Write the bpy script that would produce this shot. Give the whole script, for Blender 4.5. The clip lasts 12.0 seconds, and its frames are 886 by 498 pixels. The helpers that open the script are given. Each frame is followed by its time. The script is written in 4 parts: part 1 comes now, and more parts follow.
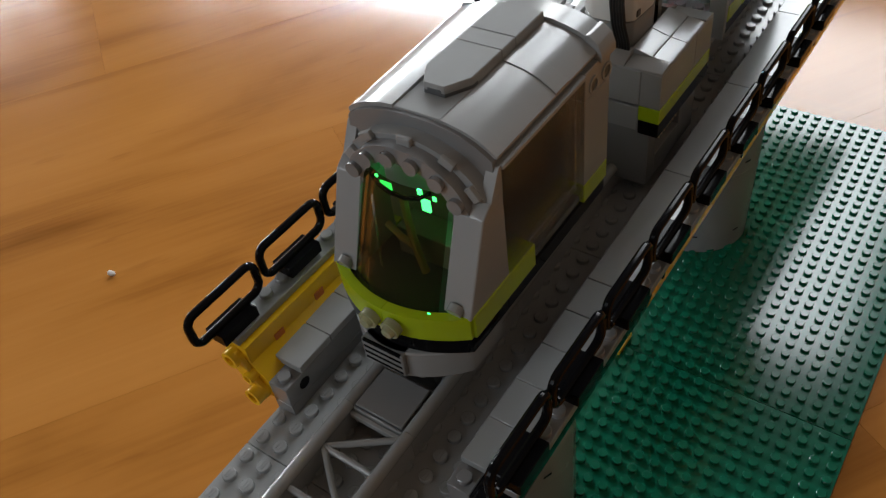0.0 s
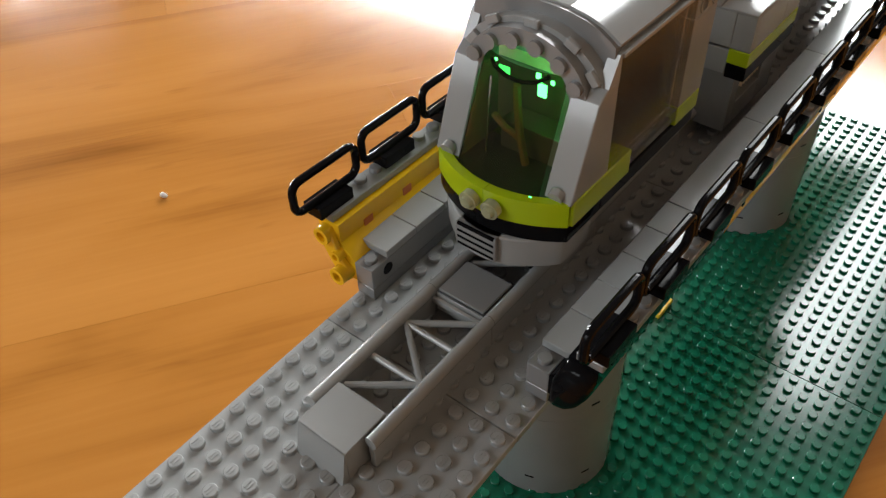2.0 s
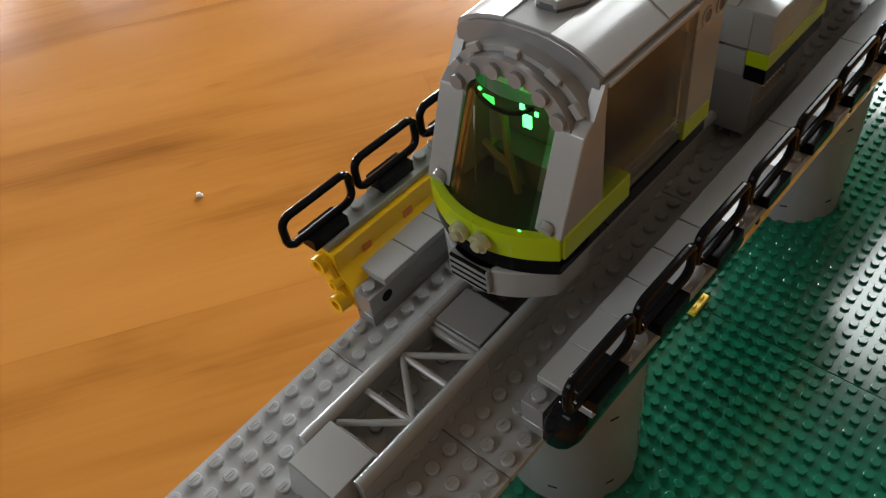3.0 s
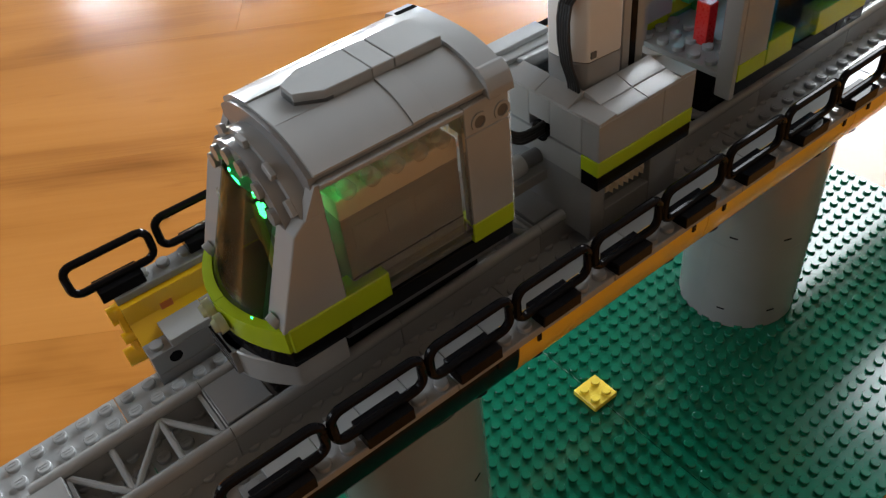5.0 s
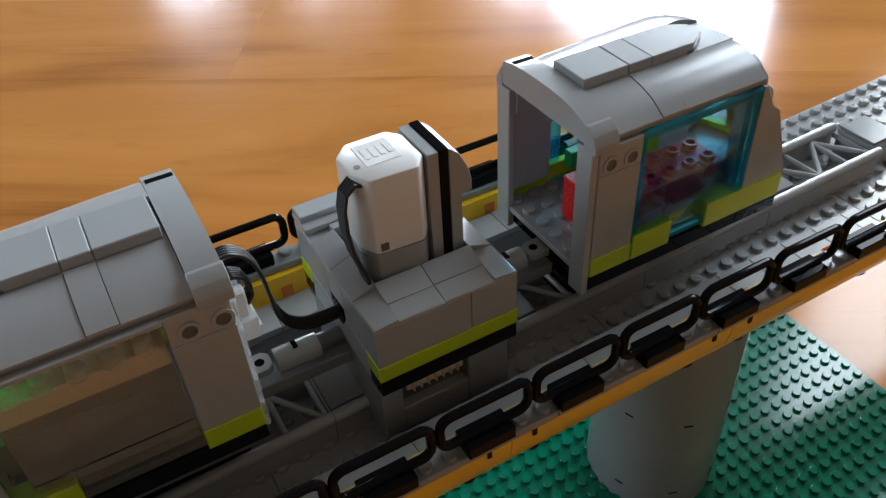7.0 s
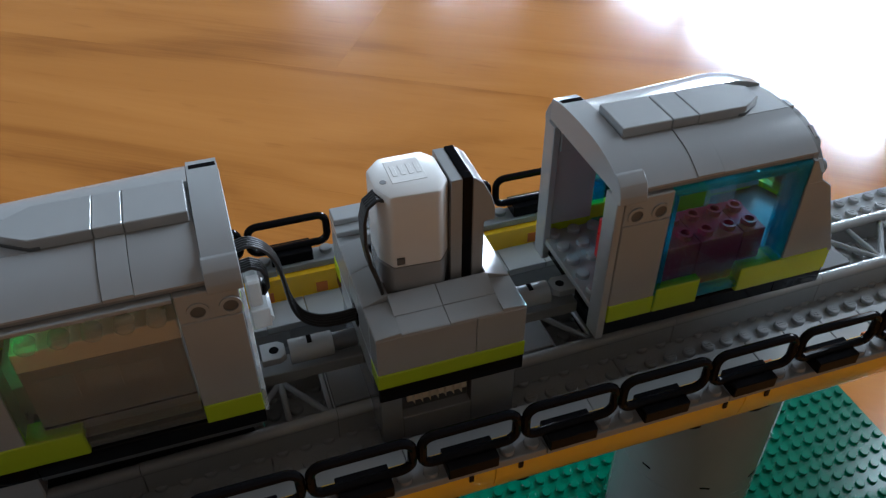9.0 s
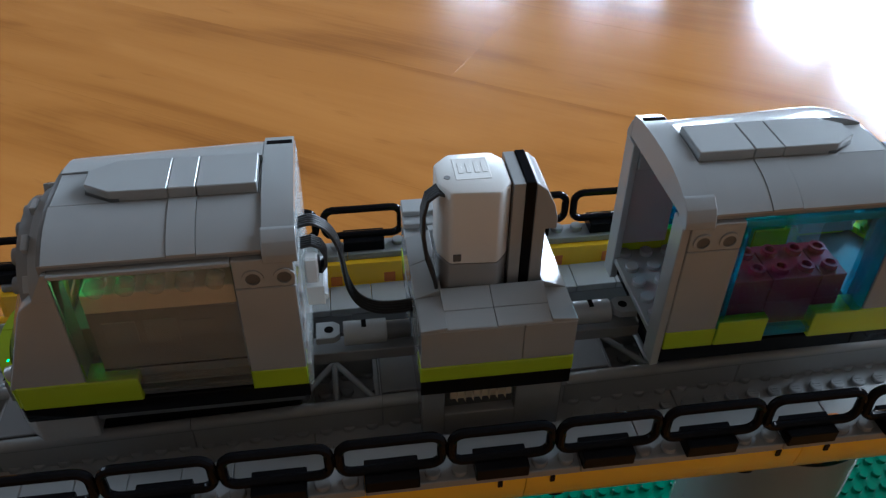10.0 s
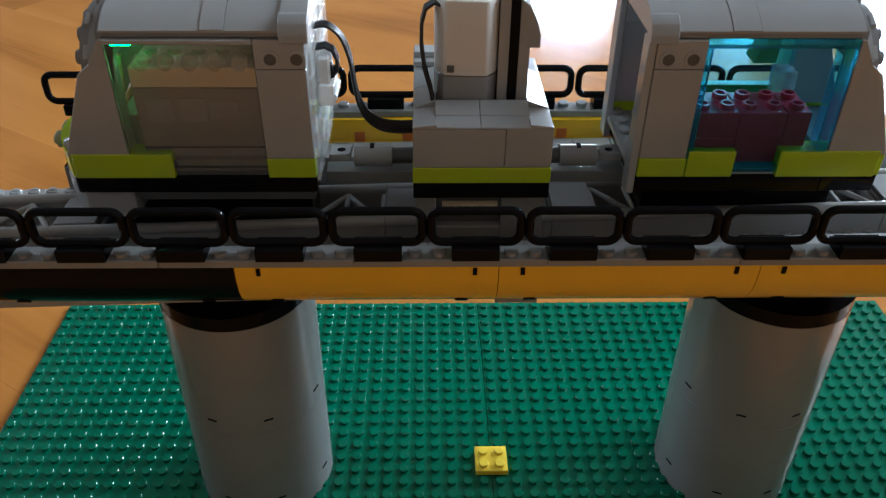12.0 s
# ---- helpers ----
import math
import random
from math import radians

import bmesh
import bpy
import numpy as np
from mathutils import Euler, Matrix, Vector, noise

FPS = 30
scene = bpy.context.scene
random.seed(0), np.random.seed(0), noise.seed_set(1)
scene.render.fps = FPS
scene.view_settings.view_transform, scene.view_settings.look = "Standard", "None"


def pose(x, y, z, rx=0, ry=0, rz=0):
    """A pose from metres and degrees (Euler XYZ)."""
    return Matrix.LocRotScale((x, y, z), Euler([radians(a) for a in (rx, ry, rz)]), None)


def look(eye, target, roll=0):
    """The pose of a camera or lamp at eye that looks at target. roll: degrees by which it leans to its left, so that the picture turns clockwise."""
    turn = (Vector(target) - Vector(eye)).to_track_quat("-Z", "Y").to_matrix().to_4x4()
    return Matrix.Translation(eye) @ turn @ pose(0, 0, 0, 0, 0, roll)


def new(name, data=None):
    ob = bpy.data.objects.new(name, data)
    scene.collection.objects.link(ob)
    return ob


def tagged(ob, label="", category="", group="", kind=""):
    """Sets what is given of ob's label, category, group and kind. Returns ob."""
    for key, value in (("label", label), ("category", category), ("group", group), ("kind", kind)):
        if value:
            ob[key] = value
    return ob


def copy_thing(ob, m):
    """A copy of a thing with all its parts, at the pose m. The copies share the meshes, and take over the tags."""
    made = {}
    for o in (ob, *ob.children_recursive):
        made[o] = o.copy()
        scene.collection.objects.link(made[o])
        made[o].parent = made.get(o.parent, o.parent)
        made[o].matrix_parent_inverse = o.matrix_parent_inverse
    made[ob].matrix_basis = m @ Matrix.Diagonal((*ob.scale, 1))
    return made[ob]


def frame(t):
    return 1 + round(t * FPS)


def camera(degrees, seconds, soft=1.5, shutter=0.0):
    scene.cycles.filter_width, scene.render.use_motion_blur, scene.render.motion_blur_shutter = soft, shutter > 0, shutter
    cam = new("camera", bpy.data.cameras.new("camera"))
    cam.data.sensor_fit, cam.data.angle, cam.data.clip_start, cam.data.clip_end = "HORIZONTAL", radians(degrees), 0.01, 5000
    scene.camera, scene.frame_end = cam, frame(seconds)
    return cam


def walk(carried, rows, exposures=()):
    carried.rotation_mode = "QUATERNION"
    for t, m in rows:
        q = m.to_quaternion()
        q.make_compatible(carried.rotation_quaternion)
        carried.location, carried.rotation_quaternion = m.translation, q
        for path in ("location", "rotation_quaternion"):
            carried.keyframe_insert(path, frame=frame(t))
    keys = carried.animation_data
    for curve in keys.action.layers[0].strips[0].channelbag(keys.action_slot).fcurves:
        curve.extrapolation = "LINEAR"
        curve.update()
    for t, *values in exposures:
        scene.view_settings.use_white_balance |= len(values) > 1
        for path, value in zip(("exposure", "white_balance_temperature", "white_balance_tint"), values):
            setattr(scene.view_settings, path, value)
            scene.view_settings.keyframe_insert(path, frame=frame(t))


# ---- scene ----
cam = camera(57.34, 12.0, soft=1.3, shutter=0.0)
PATH = [
    (0.00, -0.2704, -0.1196, 0.3663, 45.65, 6.47, -55.47),
    (0.50, -0.2877, -0.1006, 0.3270, 44.90, 4.00, -55.08),
    (1.00, -0.2958, -0.1059, 0.3068, 45.48, 2.83, -52.82),
    (1.50, -0.3231, -0.1290, 0.3058, 48.26, 2.10, -52.53),
    (2.00, -0.3173, -0.1151, 0.3478, 46.92, 1.83, -51.04),
    (2.50, -0.2963, -0.1184, 0.3510, 44.87, 5.01, -49.31),
    (2.70, -0.2918, -0.1159, 0.3564, 44.11, 5.61, -49.79),
    (4.30, -0.2487, -0.1759, 0.3591, 48.22, 7.14, -37.01),
    (4.50, -0.2403, -0.1770, 0.3602, 47.83, 6.80, -37.17),
    (5.00, -0.1979, -0.1788, 0.3562, 47.24, 5.64, -37.98),
    (5.50, -0.1654, -0.1825, 0.3492, 48.33, 5.39, -38.59),
    (6.00, -0.1387, -0.1814, 0.3510, 48.57, 4.91, -37.56),
    (6.50, -0.1110, -0.1786, 0.3604, 48.73, 3.48, -35.05),
    (7.00, -0.0902, -0.1771, 0.3654, 49.68, 2.66, -29.68),
    (8.80, -0.0704, -0.1881, 0.3700, 50.49, 0.35, -20.99),
    (9.00, -0.0692, -0.1893, 0.3728, 50.46, 0.15, -18.53),
    (9.50, -0.0650, -0.1941, 0.3741, 50.95, -0.51, -13.57),
    (10.00, -0.0552, -0.1968, 0.3706, 51.35, -0.65, -7.92),
    (10.50, -0.0343, -0.2070, 0.3645, 51.92, -0.77, -0.25),
    (11.00, -0.0228, -0.2251, 0.3518, 52.75, -1.40, 4.50),
    (11.50, -0.0329, -0.2274, 0.3430, 53.25, -0.90, 2.39),
    (12.00, -0.0322, -0.2714, 0.3278, 54.57, -0.49, -1.10),
]
# ---- end of path ----
walk(cam, [(t, pose(x, y, z, rx, ry, rz)) for t, x, y, z, rx, ry, rz in PATH],
     exposures=[(0.0, 0.6, 6700, 11), (0.5, 0.95, 7000, 11), (1.0, 1.3, 7000, 11), (2.0, 1.35, 7000, 11), (2.7, 1.15, 7000, 11), (4.3, 1.2, 6700, 11), (5.5, 1.18, 6400, 10), (7.2, 0.96, 6000, 9), (8.8, 0.7, 5650, 8), (10.5, 0.78, 5450, 7), (12.0, 1.15, 5800, 7)])

# ---- light: lamps in unseen windows, placed for glare and fill ----
S = 0.008            # one stud pitch in metres; a plate is 0.4 and a brick 1.2 of it
FLOOR = -17.35        # the floor below the deck's top, in studs
ROOM_X0, ROOM_X1, ROOM_Y0, ROOM_Y1, ROOM_H = -2.6, 2.2, -0.8, 4.6, 4.4
# Unseen openings, placed and sized for the glare on floor and base plates.
WIN_A = (-0.08, 1.25, 0.95, 2.7)     # in the wall at +x: y0, y1, z0, z1
WIN_B1 = (0.62, 1.15, 0.7, 1.38)      # in the wall at +y: x0, x1, z0, z1
WIN_B2 = (1.42, 2.14, 0.7, 1.48)
WIN_D = (0.7, 2.4, 0.9, 2.4)        # in the wall at -x
WIN_C = (1.65, 3.9, 0.76, 1.34)      # a low one further along the wall at +x
world = bpy.data.worlds.new("sky")
scene.world = world
world.use_nodes = True
sky = world.node_tree.nodes.new("ShaderNodeTexSky")
sky.sky_type, sky.sun_disc, sky.sun_elevation, sky.sun_rotation = "NISHITA", False, radians(32), radians(60)
world.node_tree.links.new(sky.outputs[0], world.node_tree.nodes["Background"].inputs[0])
world.node_tree.nodes["Background"].inputs[1].default_value = 0.1


def area_lamp(name, m, w, h, power, colour):
    lamp = bpy.data.lights.new(name, "AREA")
    lamp.shape, lamp.size, lamp.size_y, lamp.energy, lamp.color = "RECTANGLE", w, h, power, colour
    ob = new(name, lamp)
    ob.matrix_world = m
    return ob


DAY = (0.86, 0.94, 1.0)


def east_light(u0, u1, z0, z1, power):
    y, z = (u0 + u1) / 2, (z0 + z1) / 2
    area_lamp("added_window_lamp", look((ROOM_X1 + 0.12, y, z), (0, y, z)), u1 - u0, z1 - z0, power, DAY)


def north_light(u0, u1, z0, z1, power):
    x, z = (u0 + u1) / 2, (z0 + z1) / 2
    area_lamp("added_window_lamp", look((x, ROOM_Y1 + 0.12, z), (x, 0, z)), u1 - u0, z1 - z0, power, DAY)


east_light(*WIN_A, 52)
east_light(*WIN_C, 142)
# Added fill from -x that brightens the train's front faces.
area_lamp("added_window_lamp", look((ROOM_X0 - 0.12, 1.55, 1.65), (0, 1.55, 1.65)), 1.7, 1.5, 25, DAY)
north_light(*WIN_B1, 46)
north_light(*WIN_B2, 56)


# ---- materials ----
def material(name, colour, rough=0.3, ior=1.5, metal=0.0, vary=0.06, bump=0.02, scale=180.0, transmission=0.0, coat=0.0, spec=0.5, alpha=1.0):
    """Moulded plastic or another plain surface, with faint blotches, fine scratches in the gloss and a faint relief."""
    m = bpy.data.materials.new(name)
    m.use_nodes = True
    nt = m.node_tree
    b = nt.nodes["Principled BSDF"]
    tc = nt.nodes.new("ShaderNodeTexCoord")
    big = nt.nodes.new("ShaderNodeTexNoise")
    big.inputs["Scale"].default_value, big.inputs["Detail"].default_value = scale * 0.25, 3
    fine = nt.nodes.new("ShaderNodeTexNoise")
    fine.inputs["Scale"].default_value, fine.inputs["Detail"].default_value = scale * 6, 4
    nt.links.new(tc.outputs["Object"], big.inputs["Vector"])
    nt.links.new(tc.outputs["Object"], fine.inputs["Vector"])
    info = nt.nodes.new("ShaderNodeObjectInfo")
    mix = nt.nodes.new("ShaderNodeMix")
    mix.data_type = "RGBA"
    mix.inputs[6].default_value = (*[c * (1 - vary) for c in colour], 1)
    mix.inputs[7].default_value = (*[min(1, c * (1 + vary)) for c in colour], 1)
    add = nt.nodes.new("ShaderNodeMath")
    add.operation = "MULTIPLY_ADD"
    nt.links.new(info.outputs["Random"], add.inputs[0])
    add.inputs[1].default_value = 0.4
    nt.links.new(big.outputs["Fac"], add.inputs[2])
    sub = nt.nodes.new("ShaderNodeMath")
    sub.operation, sub.use_clamp = "SUBTRACT", True
    sub.inputs[1].default_value = 0.2
    nt.links.new(add.outputs[0], sub.inputs[0])
    nt.links.new(sub.outputs[0], mix.inputs[0])
    nt.links.new(mix.outputs[2], b.inputs["Base Color"])
    rr = nt.nodes.new("ShaderNodeMapRange")
    rr.inputs[3].default_value, rr.inputs[4].default_value = rough * 0.75, rough * 1.3
    nt.links.new(fine.outputs["Fac"], rr.inputs[0])
    nt.links.new(rr.outputs[0], b.inputs["Roughness"])
    bp = nt.nodes.new("ShaderNodeBump")
    bp.inputs["Strength"].default_value, bp.inputs["Distance"].default_value = bump, 0.0004
    nt.links.new(big.outputs["Fac"], bp.inputs["Height"])
    nt.links.new(bp.outputs[0], b.inputs["Normal"])
    b.inputs["IOR"].default_value = ior
    b.inputs["Metallic"].default_value = metal
    b.inputs["Transmission Weight"].default_value = transmission
    b.inputs["Specular IOR Level"].default_value = spec
    b.inputs["Alpha"].default_value = alpha
    return m


GREY = material("light_grey_plastic", (0.325, 0.335, 0.335), 0.18, vary=0.09)
MID = material("grey_plastic", (0.23, 0.235, 0.24), 0.17, vary=0.09)
DARK = material("dark_grey_plastic", (0.085, 0.09, 0.095), 0.3)
BLACK = material("black_plastic", (0.006, 0.006, 0.007), 0.1, spec=0.07)
LIME = material("lime_plastic", (0.40, 0.55, 0.012), 0.2)
YELLOW = material("yellow_plastic", (0.86, 0.50, 0.016), 0.18)
OPENING_SHADE = material("opening_shade_orange", (0.60, 0.15, 0.01), 0.4)
LEMON = material("lemon_plastic", (0.82, 0.62, 0.05), 0.3)
GREEN = material("green_plastic", (0.002, 0.128, 0.07), 0.14, vary=0.08)
GREEN2 = material("bright_green_plastic", (0.03, 0.32, 0.06), 0.3)
WHITE = material("white_plastic", (0.72, 0.71, 0.68), 0.32)
RED = material("red_plastic", (0.50, 0.012, 0.01), 0.28)
MAROON = material("reddish_brown_plastic", (0.50, 0.025, 0.055), 0.25)
TAN = material("tan_plastic", (0.80, 0.68, 0.50), 0.35)
CLEAR = material("clear_plastic", (0.80, 0.83, 0.83), 0.06, 1.5, vary=0.02, bump=0.0, alpha=0.3)
CLIP = material("bright_clear_plastic", (0.88, 0.91, 0.91), 0.06, 1.5, vary=0.02, bump=0.0, alpha=0.65)
LAMP_CLEAR = material("clear_yellowish_plastic", (0.62, 0.64, 0.42), 0.08, 1.4, transmission=0.55, vary=0.02, bump=0.0)
# Unseen walls: dark to limit bounce, the south one brown for warm bounce.
WALL = material("dimmed_wall", (0.16, 0.15, 0.14), 0.8, scale=30, bump=0.2)
WARM_BOUNCE = material("warm_bounce_wall", (0.15, 0.105, 0.07), 0.85, scale=30, bump=0.2)
PLASTER = material("white_plaster", (0.36, 0.352, 0.34), 0.8, scale=30, bump=0.2)
# Unseen ceiling, coloured dark so that less light bounces down on the deck.
DIM_CEILING = material("darkened_ceiling", (0.12, 0.075, 0.045), 0.7, scale=30, bump=0.3)
RUBBER = material("black_cable_rubber", (0.012, 0.012, 0.013), 0.4)


def sheer(name, tint, haze, milk, rough=0.14, ior=1.18):
    """Thin see-through plastic: tinted, a little milky, with a sharp gloss and faint smears."""
    m = bpy.data.materials.new(name)
    m.use_nodes = True
    nt = m.node_tree
    nt.nodes.clear()
    out, clear, body, gloss = [nt.nodes.new("ShaderNode" + k) for k in ("OutputMaterial", "BsdfTransparent", "BsdfDiffuse", "BsdfGlossy")]
    clear.inputs[0].default_value = (*tint, 1)
    body.inputs[0].default_value = (*haze, 1)
    gloss.inputs["Roughness"].default_value = rough
    tc = nt.nodes.new("ShaderNodeTexCoord")
    smear = nt.nodes.new("ShaderNodeTexNoise")
    smear.inputs["Scale"].default_value, smear.inputs["Detail"].default_value = 90.0, 4
    nt.links.new(tc.outputs["Object"], smear.inputs["Vector"])
    amount = nt.nodes.new("ShaderNodeMapRange")
    amount.inputs[3].default_value, amount.inputs[4].default_value = milk * 0.4, milk * 1.6
    nt.links.new(smear.outputs["Fac"], amount.inputs[0])
    inner, outer, fres = nt.nodes.new("ShaderNodeMixShader"), nt.nodes.new("ShaderNodeMixShader"), nt.nodes.new("ShaderNodeFresnel")
    fres.inputs["IOR"].default_value = ior
    nt.links.new(amount.outputs[0], inner.inputs[0])
    nt.links.new(clear.outputs[0], inner.inputs[1])
    nt.links.new(body.outputs[0], inner.inputs[2])
    nt.links.new(fres.outputs[0], outer.inputs[0])
    nt.links.new(inner.outputs[0], outer.inputs[1])
    nt.links.new(gloss.outputs[0], outer.inputs[2])
    nt.links.new(outer.outputs[0], out.inputs[0])
    return m


SMOKE = sheer("smoked_transparent_plastic", (0.95, 0.94, 0.91), (0.50, 0.49, 0.46), 0.08)
SMOKE_DARK = sheer("dark_smoked_plastic", (0.62, 0.58, 0.42), (0.10, 0.10, 0.07), 0.06)
BLUE = sheer("transparent_blue_plastic", (0.66, 0.90, 0.985), (0.05, 0.36, 0.58), 0.014, 0.04)
BLUE_EDGE = sheer("blue_plastic_edge", (0.42, 0.88, 0.97), (0.10, 0.70, 0.92), 0.24)


def led_material(name, power):
    m = bpy.data.materials.new(name)
    m.use_nodes = True
    b = m.node_tree.nodes["Principled BSDF"]
    b.inputs["Base Color"].default_value = (0.05, 0.6, 0.25, 1)
    b.inputs["Emission Color"].default_value = (0.02, 1.0, 0.2, 1)
    b.inputs["Emission Strength"].default_value = power
    return m


LED = led_material("green_led", 12.0)
LED_DIM = led_material("green_led_dim", 3.0)


def wood_material():
    m = bpy.data.materials.new("laminate_wood")
    m.use_nodes = True
    nt = m.node_tree
    b = nt.nodes["Principled BSDF"]
    tc = nt.nodes.new("ShaderNodeTexCoord")
    mp = nt.nodes.new("ShaderNodeMapping")
    mp.inputs["Scale"].default_value = (1.3, 6.5, 1.0)
    nt.links.new(tc.outputs["Object"], mp.inputs["Vector"])
    info = nt.nodes.new("ShaderNodeObjectInfo")
    off = nt.nodes.new("ShaderNodeVectorMath")
    off.operation = "MULTIPLY_ADD"
    nt.links.new(info.outputs["Random"], off.inputs[0])
    off.inputs[1].default_value = (37.0, 11.0, 5.0)
    nt.links.new(mp.outputs[0], off.inputs[2])
    grain = nt.nodes.new("ShaderNodeTexNoise")
    grain.inputs["Scale"].default_value, grain.inputs["Detail"].default_value, grain.inputs["Distortion"].default_value = 2.0, 4, 0.8
    nt.links.new(off.outputs[0], grain.inputs["Vector"])
    fib = nt.nodes.new("ShaderNodeTexNoise")
    mp2 = nt.nodes.new("ShaderNodeMapping")
    mp2.inputs["Scale"].default_value = (0.25, 6.0, 1.0)
    nt.links.new(off.outputs[0], mp2.inputs["Vector"])
    fib.inputs["Scale"].default_value, fib.inputs["Detail"].default_value = 9.0, 5
    nt.links.new(mp2.outputs[0], fib.inputs["Vector"])
    ramp = nt.nodes.new("ShaderNodeValToRGB")
    e = ramp.color_ramp.elements
    e[0].position, e[0].color = 0.22, (0.23, 0.08, 0.013, 1)
    e[1].position, e[1].color = 0.78, (0.48, 0.20, 0.044, 1)
    mid = ramp.color_ramp.elements.new(0.46)
    mid.color = (0.40, 0.157, 0.03, 1)
    mixf = nt.nodes.new("ShaderNodeMath")
    mixf.operation = "MULTIPLY_ADD"
    mixf.inputs[1].default_value, mixf.inputs[2].default_value = 0.16, -0.08
    nt.links.new(fib.outputs["Fac"], mixf.inputs[0])
    addf = nt.nodes.new("ShaderNodeMath")
    nt.links.new(mixf.outputs[0], addf.inputs[0])
    nt.links.new(grain.outputs["Fac"], addf.inputs[1])
    nt.links.new(addf.outputs[0], ramp.inputs[0])
    fleck = nt.nodes.new("ShaderNodeTexNoise")
    mp3 = nt.nodes.new("ShaderNodeMapping")
    mp3.inputs["Scale"].default_value = (1.6, 2.2, 1.0)
    nt.links.new(off.outputs[0], mp3.inputs["Vector"])
    nt.links.new(mp3.outputs[0], fleck.inputs["Vector"])
    fleck.inputs["Scale"].default_value, fleck.inputs["Detail"].default_value = 7.0, 3
    spot = nt.nodes.new("ShaderNodeMapRange")
    spot.inputs[1].default_value, spot.inputs[2].default_value, spot.inputs[3].default_value, spot.inputs[4].default_value = 0.66, 0.8, 0.0, 0.3
    nt.links.new(fleck.outputs["Fac"], spot.inputs[0])
    knot = nt.nodes.new("ShaderNodeMix")
    knot.data_type = "RGBA"
    knot.inputs[7].default_value = (0.15, 0.045, 0.010, 1)
    nt.links.new(spot.outputs[0], knot.inputs[0])
    nt.links.new(ramp.outputs[0], knot.inputs[6])
    nt.links.new(knot.outputs[2], b.inputs["Base Color"])
    b.inputs["Specular IOR Level"].default_value = 0.3
    rr = nt.nodes.new("ShaderNodeMapRange")
    rr.inputs[3].default_value, rr.inputs[4].default_value = 0.10, 0.17
    nt.links.new(fib.outputs["Fac"], rr.inputs[0])
    nt.links.new(rr.outputs[0], b.inputs["Roughness"])
    bp = nt.nodes.new("ShaderNodeBump")
    bp.inputs["Strength"].default_value, bp.inputs["Distance"].default_value = 0.08, 0.0006
    nt.links.new(fib.outputs["Fac"], bp.inputs["Height"])
    nt.links.new(bp.outputs[0], b.inputs["Normal"])
    return m


WOOD = wood_material()

# ---- mesh helpers: all lengths in studs, laid into metres when linked ----
ORIGIN = {}
LEVEL = [0.0]         # how far the next things are lowered or raised as a whole


def deck_rise(x):
    """The deck climbs slightly along its length."""
    return 0.15 + 0.032 * x


def climb(bm):
    for v in bm.verts:
        v.co.z += deck_rise(v.co.x)
    return bm


def thing(name, at, label="", category="", group="", kind=""):
    ob = new(name)
    ob.empty_display_size = 0.01
    ob.location = ((at[0] - 25) * S, at[1] * S, (at[2] + LEVEL[0] - FLOOR) * S)
    ORIGIN[ob.name] = Vector(at)
    return tagged(ob, label, category, group, kind)


def mesh_of(name, bm, mat, origin, smooth=35):
    for v in bm.verts:
        v.co = (v.co - origin) * S
    bmesh.ops.recalc_face_normals(bm, faces=bm.faces)
    me = bpy.data.meshes.new(name)
    bm.to_mesh(me)
    bm.free()
    for m in mat if isinstance(mat, (list, tuple)) else (mat,):
        me.materials.append(m)
    if smooth:
        for p in me.polygons:
            p.use_smooth = True
        me.set_sharp_from_angle(angle=radians(smooth))
    return me


def part(name, bm, mat, parent, label="", smooth=35):
    o = ORIGIN[parent.name]
    ob = new(name, mesh_of(name, bm, mat, o, smooth))
    ob.parent = parent
    ORIGIN[ob.name] = o
    return tagged(ob, label)


def solo(name, bm, mat, at, label="", category="", group="", kind="", smooth=35):
    ob = new(name, mesh_of(name, bm, mat, Vector(at), smooth))
    ob.location = ((at[0] - 25) * S, at[1] * S, (at[2] + LEVEL[0] - FLOOR) * S)
    ORIGIN[ob.name] = Vector(at)
    return tagged(ob, label, category, group, kind)


def box(x0, x1, y0, y1, z0, z1, bm=None, bevel=0.035):
    """A moulded block with small rounded edges."""
    out = bm or bmesh.new()
    t = bmesh.new()
    bmesh.ops.create_cube(t, size=1)
    for v in t.verts:
        v.co = (x0 + (v.co.x + .5) * (x1 - x0), y0 + (v.co.y + .5) * (y1 - y0), z0 + (v.co.z + .5) * (z1 - z0))
    if bevel:
        bmesh.ops.bevel(t, geom=t.edges[:], offset=min(bevel, 0.3 * min(x1 - x0, y1 - y0, z1 - z0)), segments=1, affect="EDGES")
    join(out, t)
    return out


def join(out, t):
    me = bpy.data.meshes.new("t")
    t.to_mesh(me)
    t.free()
    out.from_mesh(me)
    bpy.data.meshes.remove(me)


def prism(points, axis, a, b, bm=None, bevel=0.0):
    """An outline in the plane across an axis, drawn out from a to b. x: points are (y, z); y: (x, z); z: (x, y)."""
    out = bm or bmesh.new()
    t = bmesh.new()

    def at(p, d):
        return {"x": (d, p[0], p[1]), "y": (p[0], d, p[1]), "z": (p[0], p[1], d)}[axis]
    lo, hi = [t.verts.new(at(p, a)) for p in points], [t.verts.new(at(p, b)) for p in points]
    n = len(points)
    t.faces.new(lo)
    t.faces.new(hi[::-1])
    for i in range(n):
        t.faces.new((lo[i], hi[i], hi[(i + 1) % n], lo[(i + 1) % n]))
    bmesh.ops.recalc_face_normals(t, faces=t.faces)
    if bevel:
        bmesh.ops.bevel(t, geom=t.edges[:], offset=bevel, segments=1, affect="EDGES")
    join(out, t)
    return out


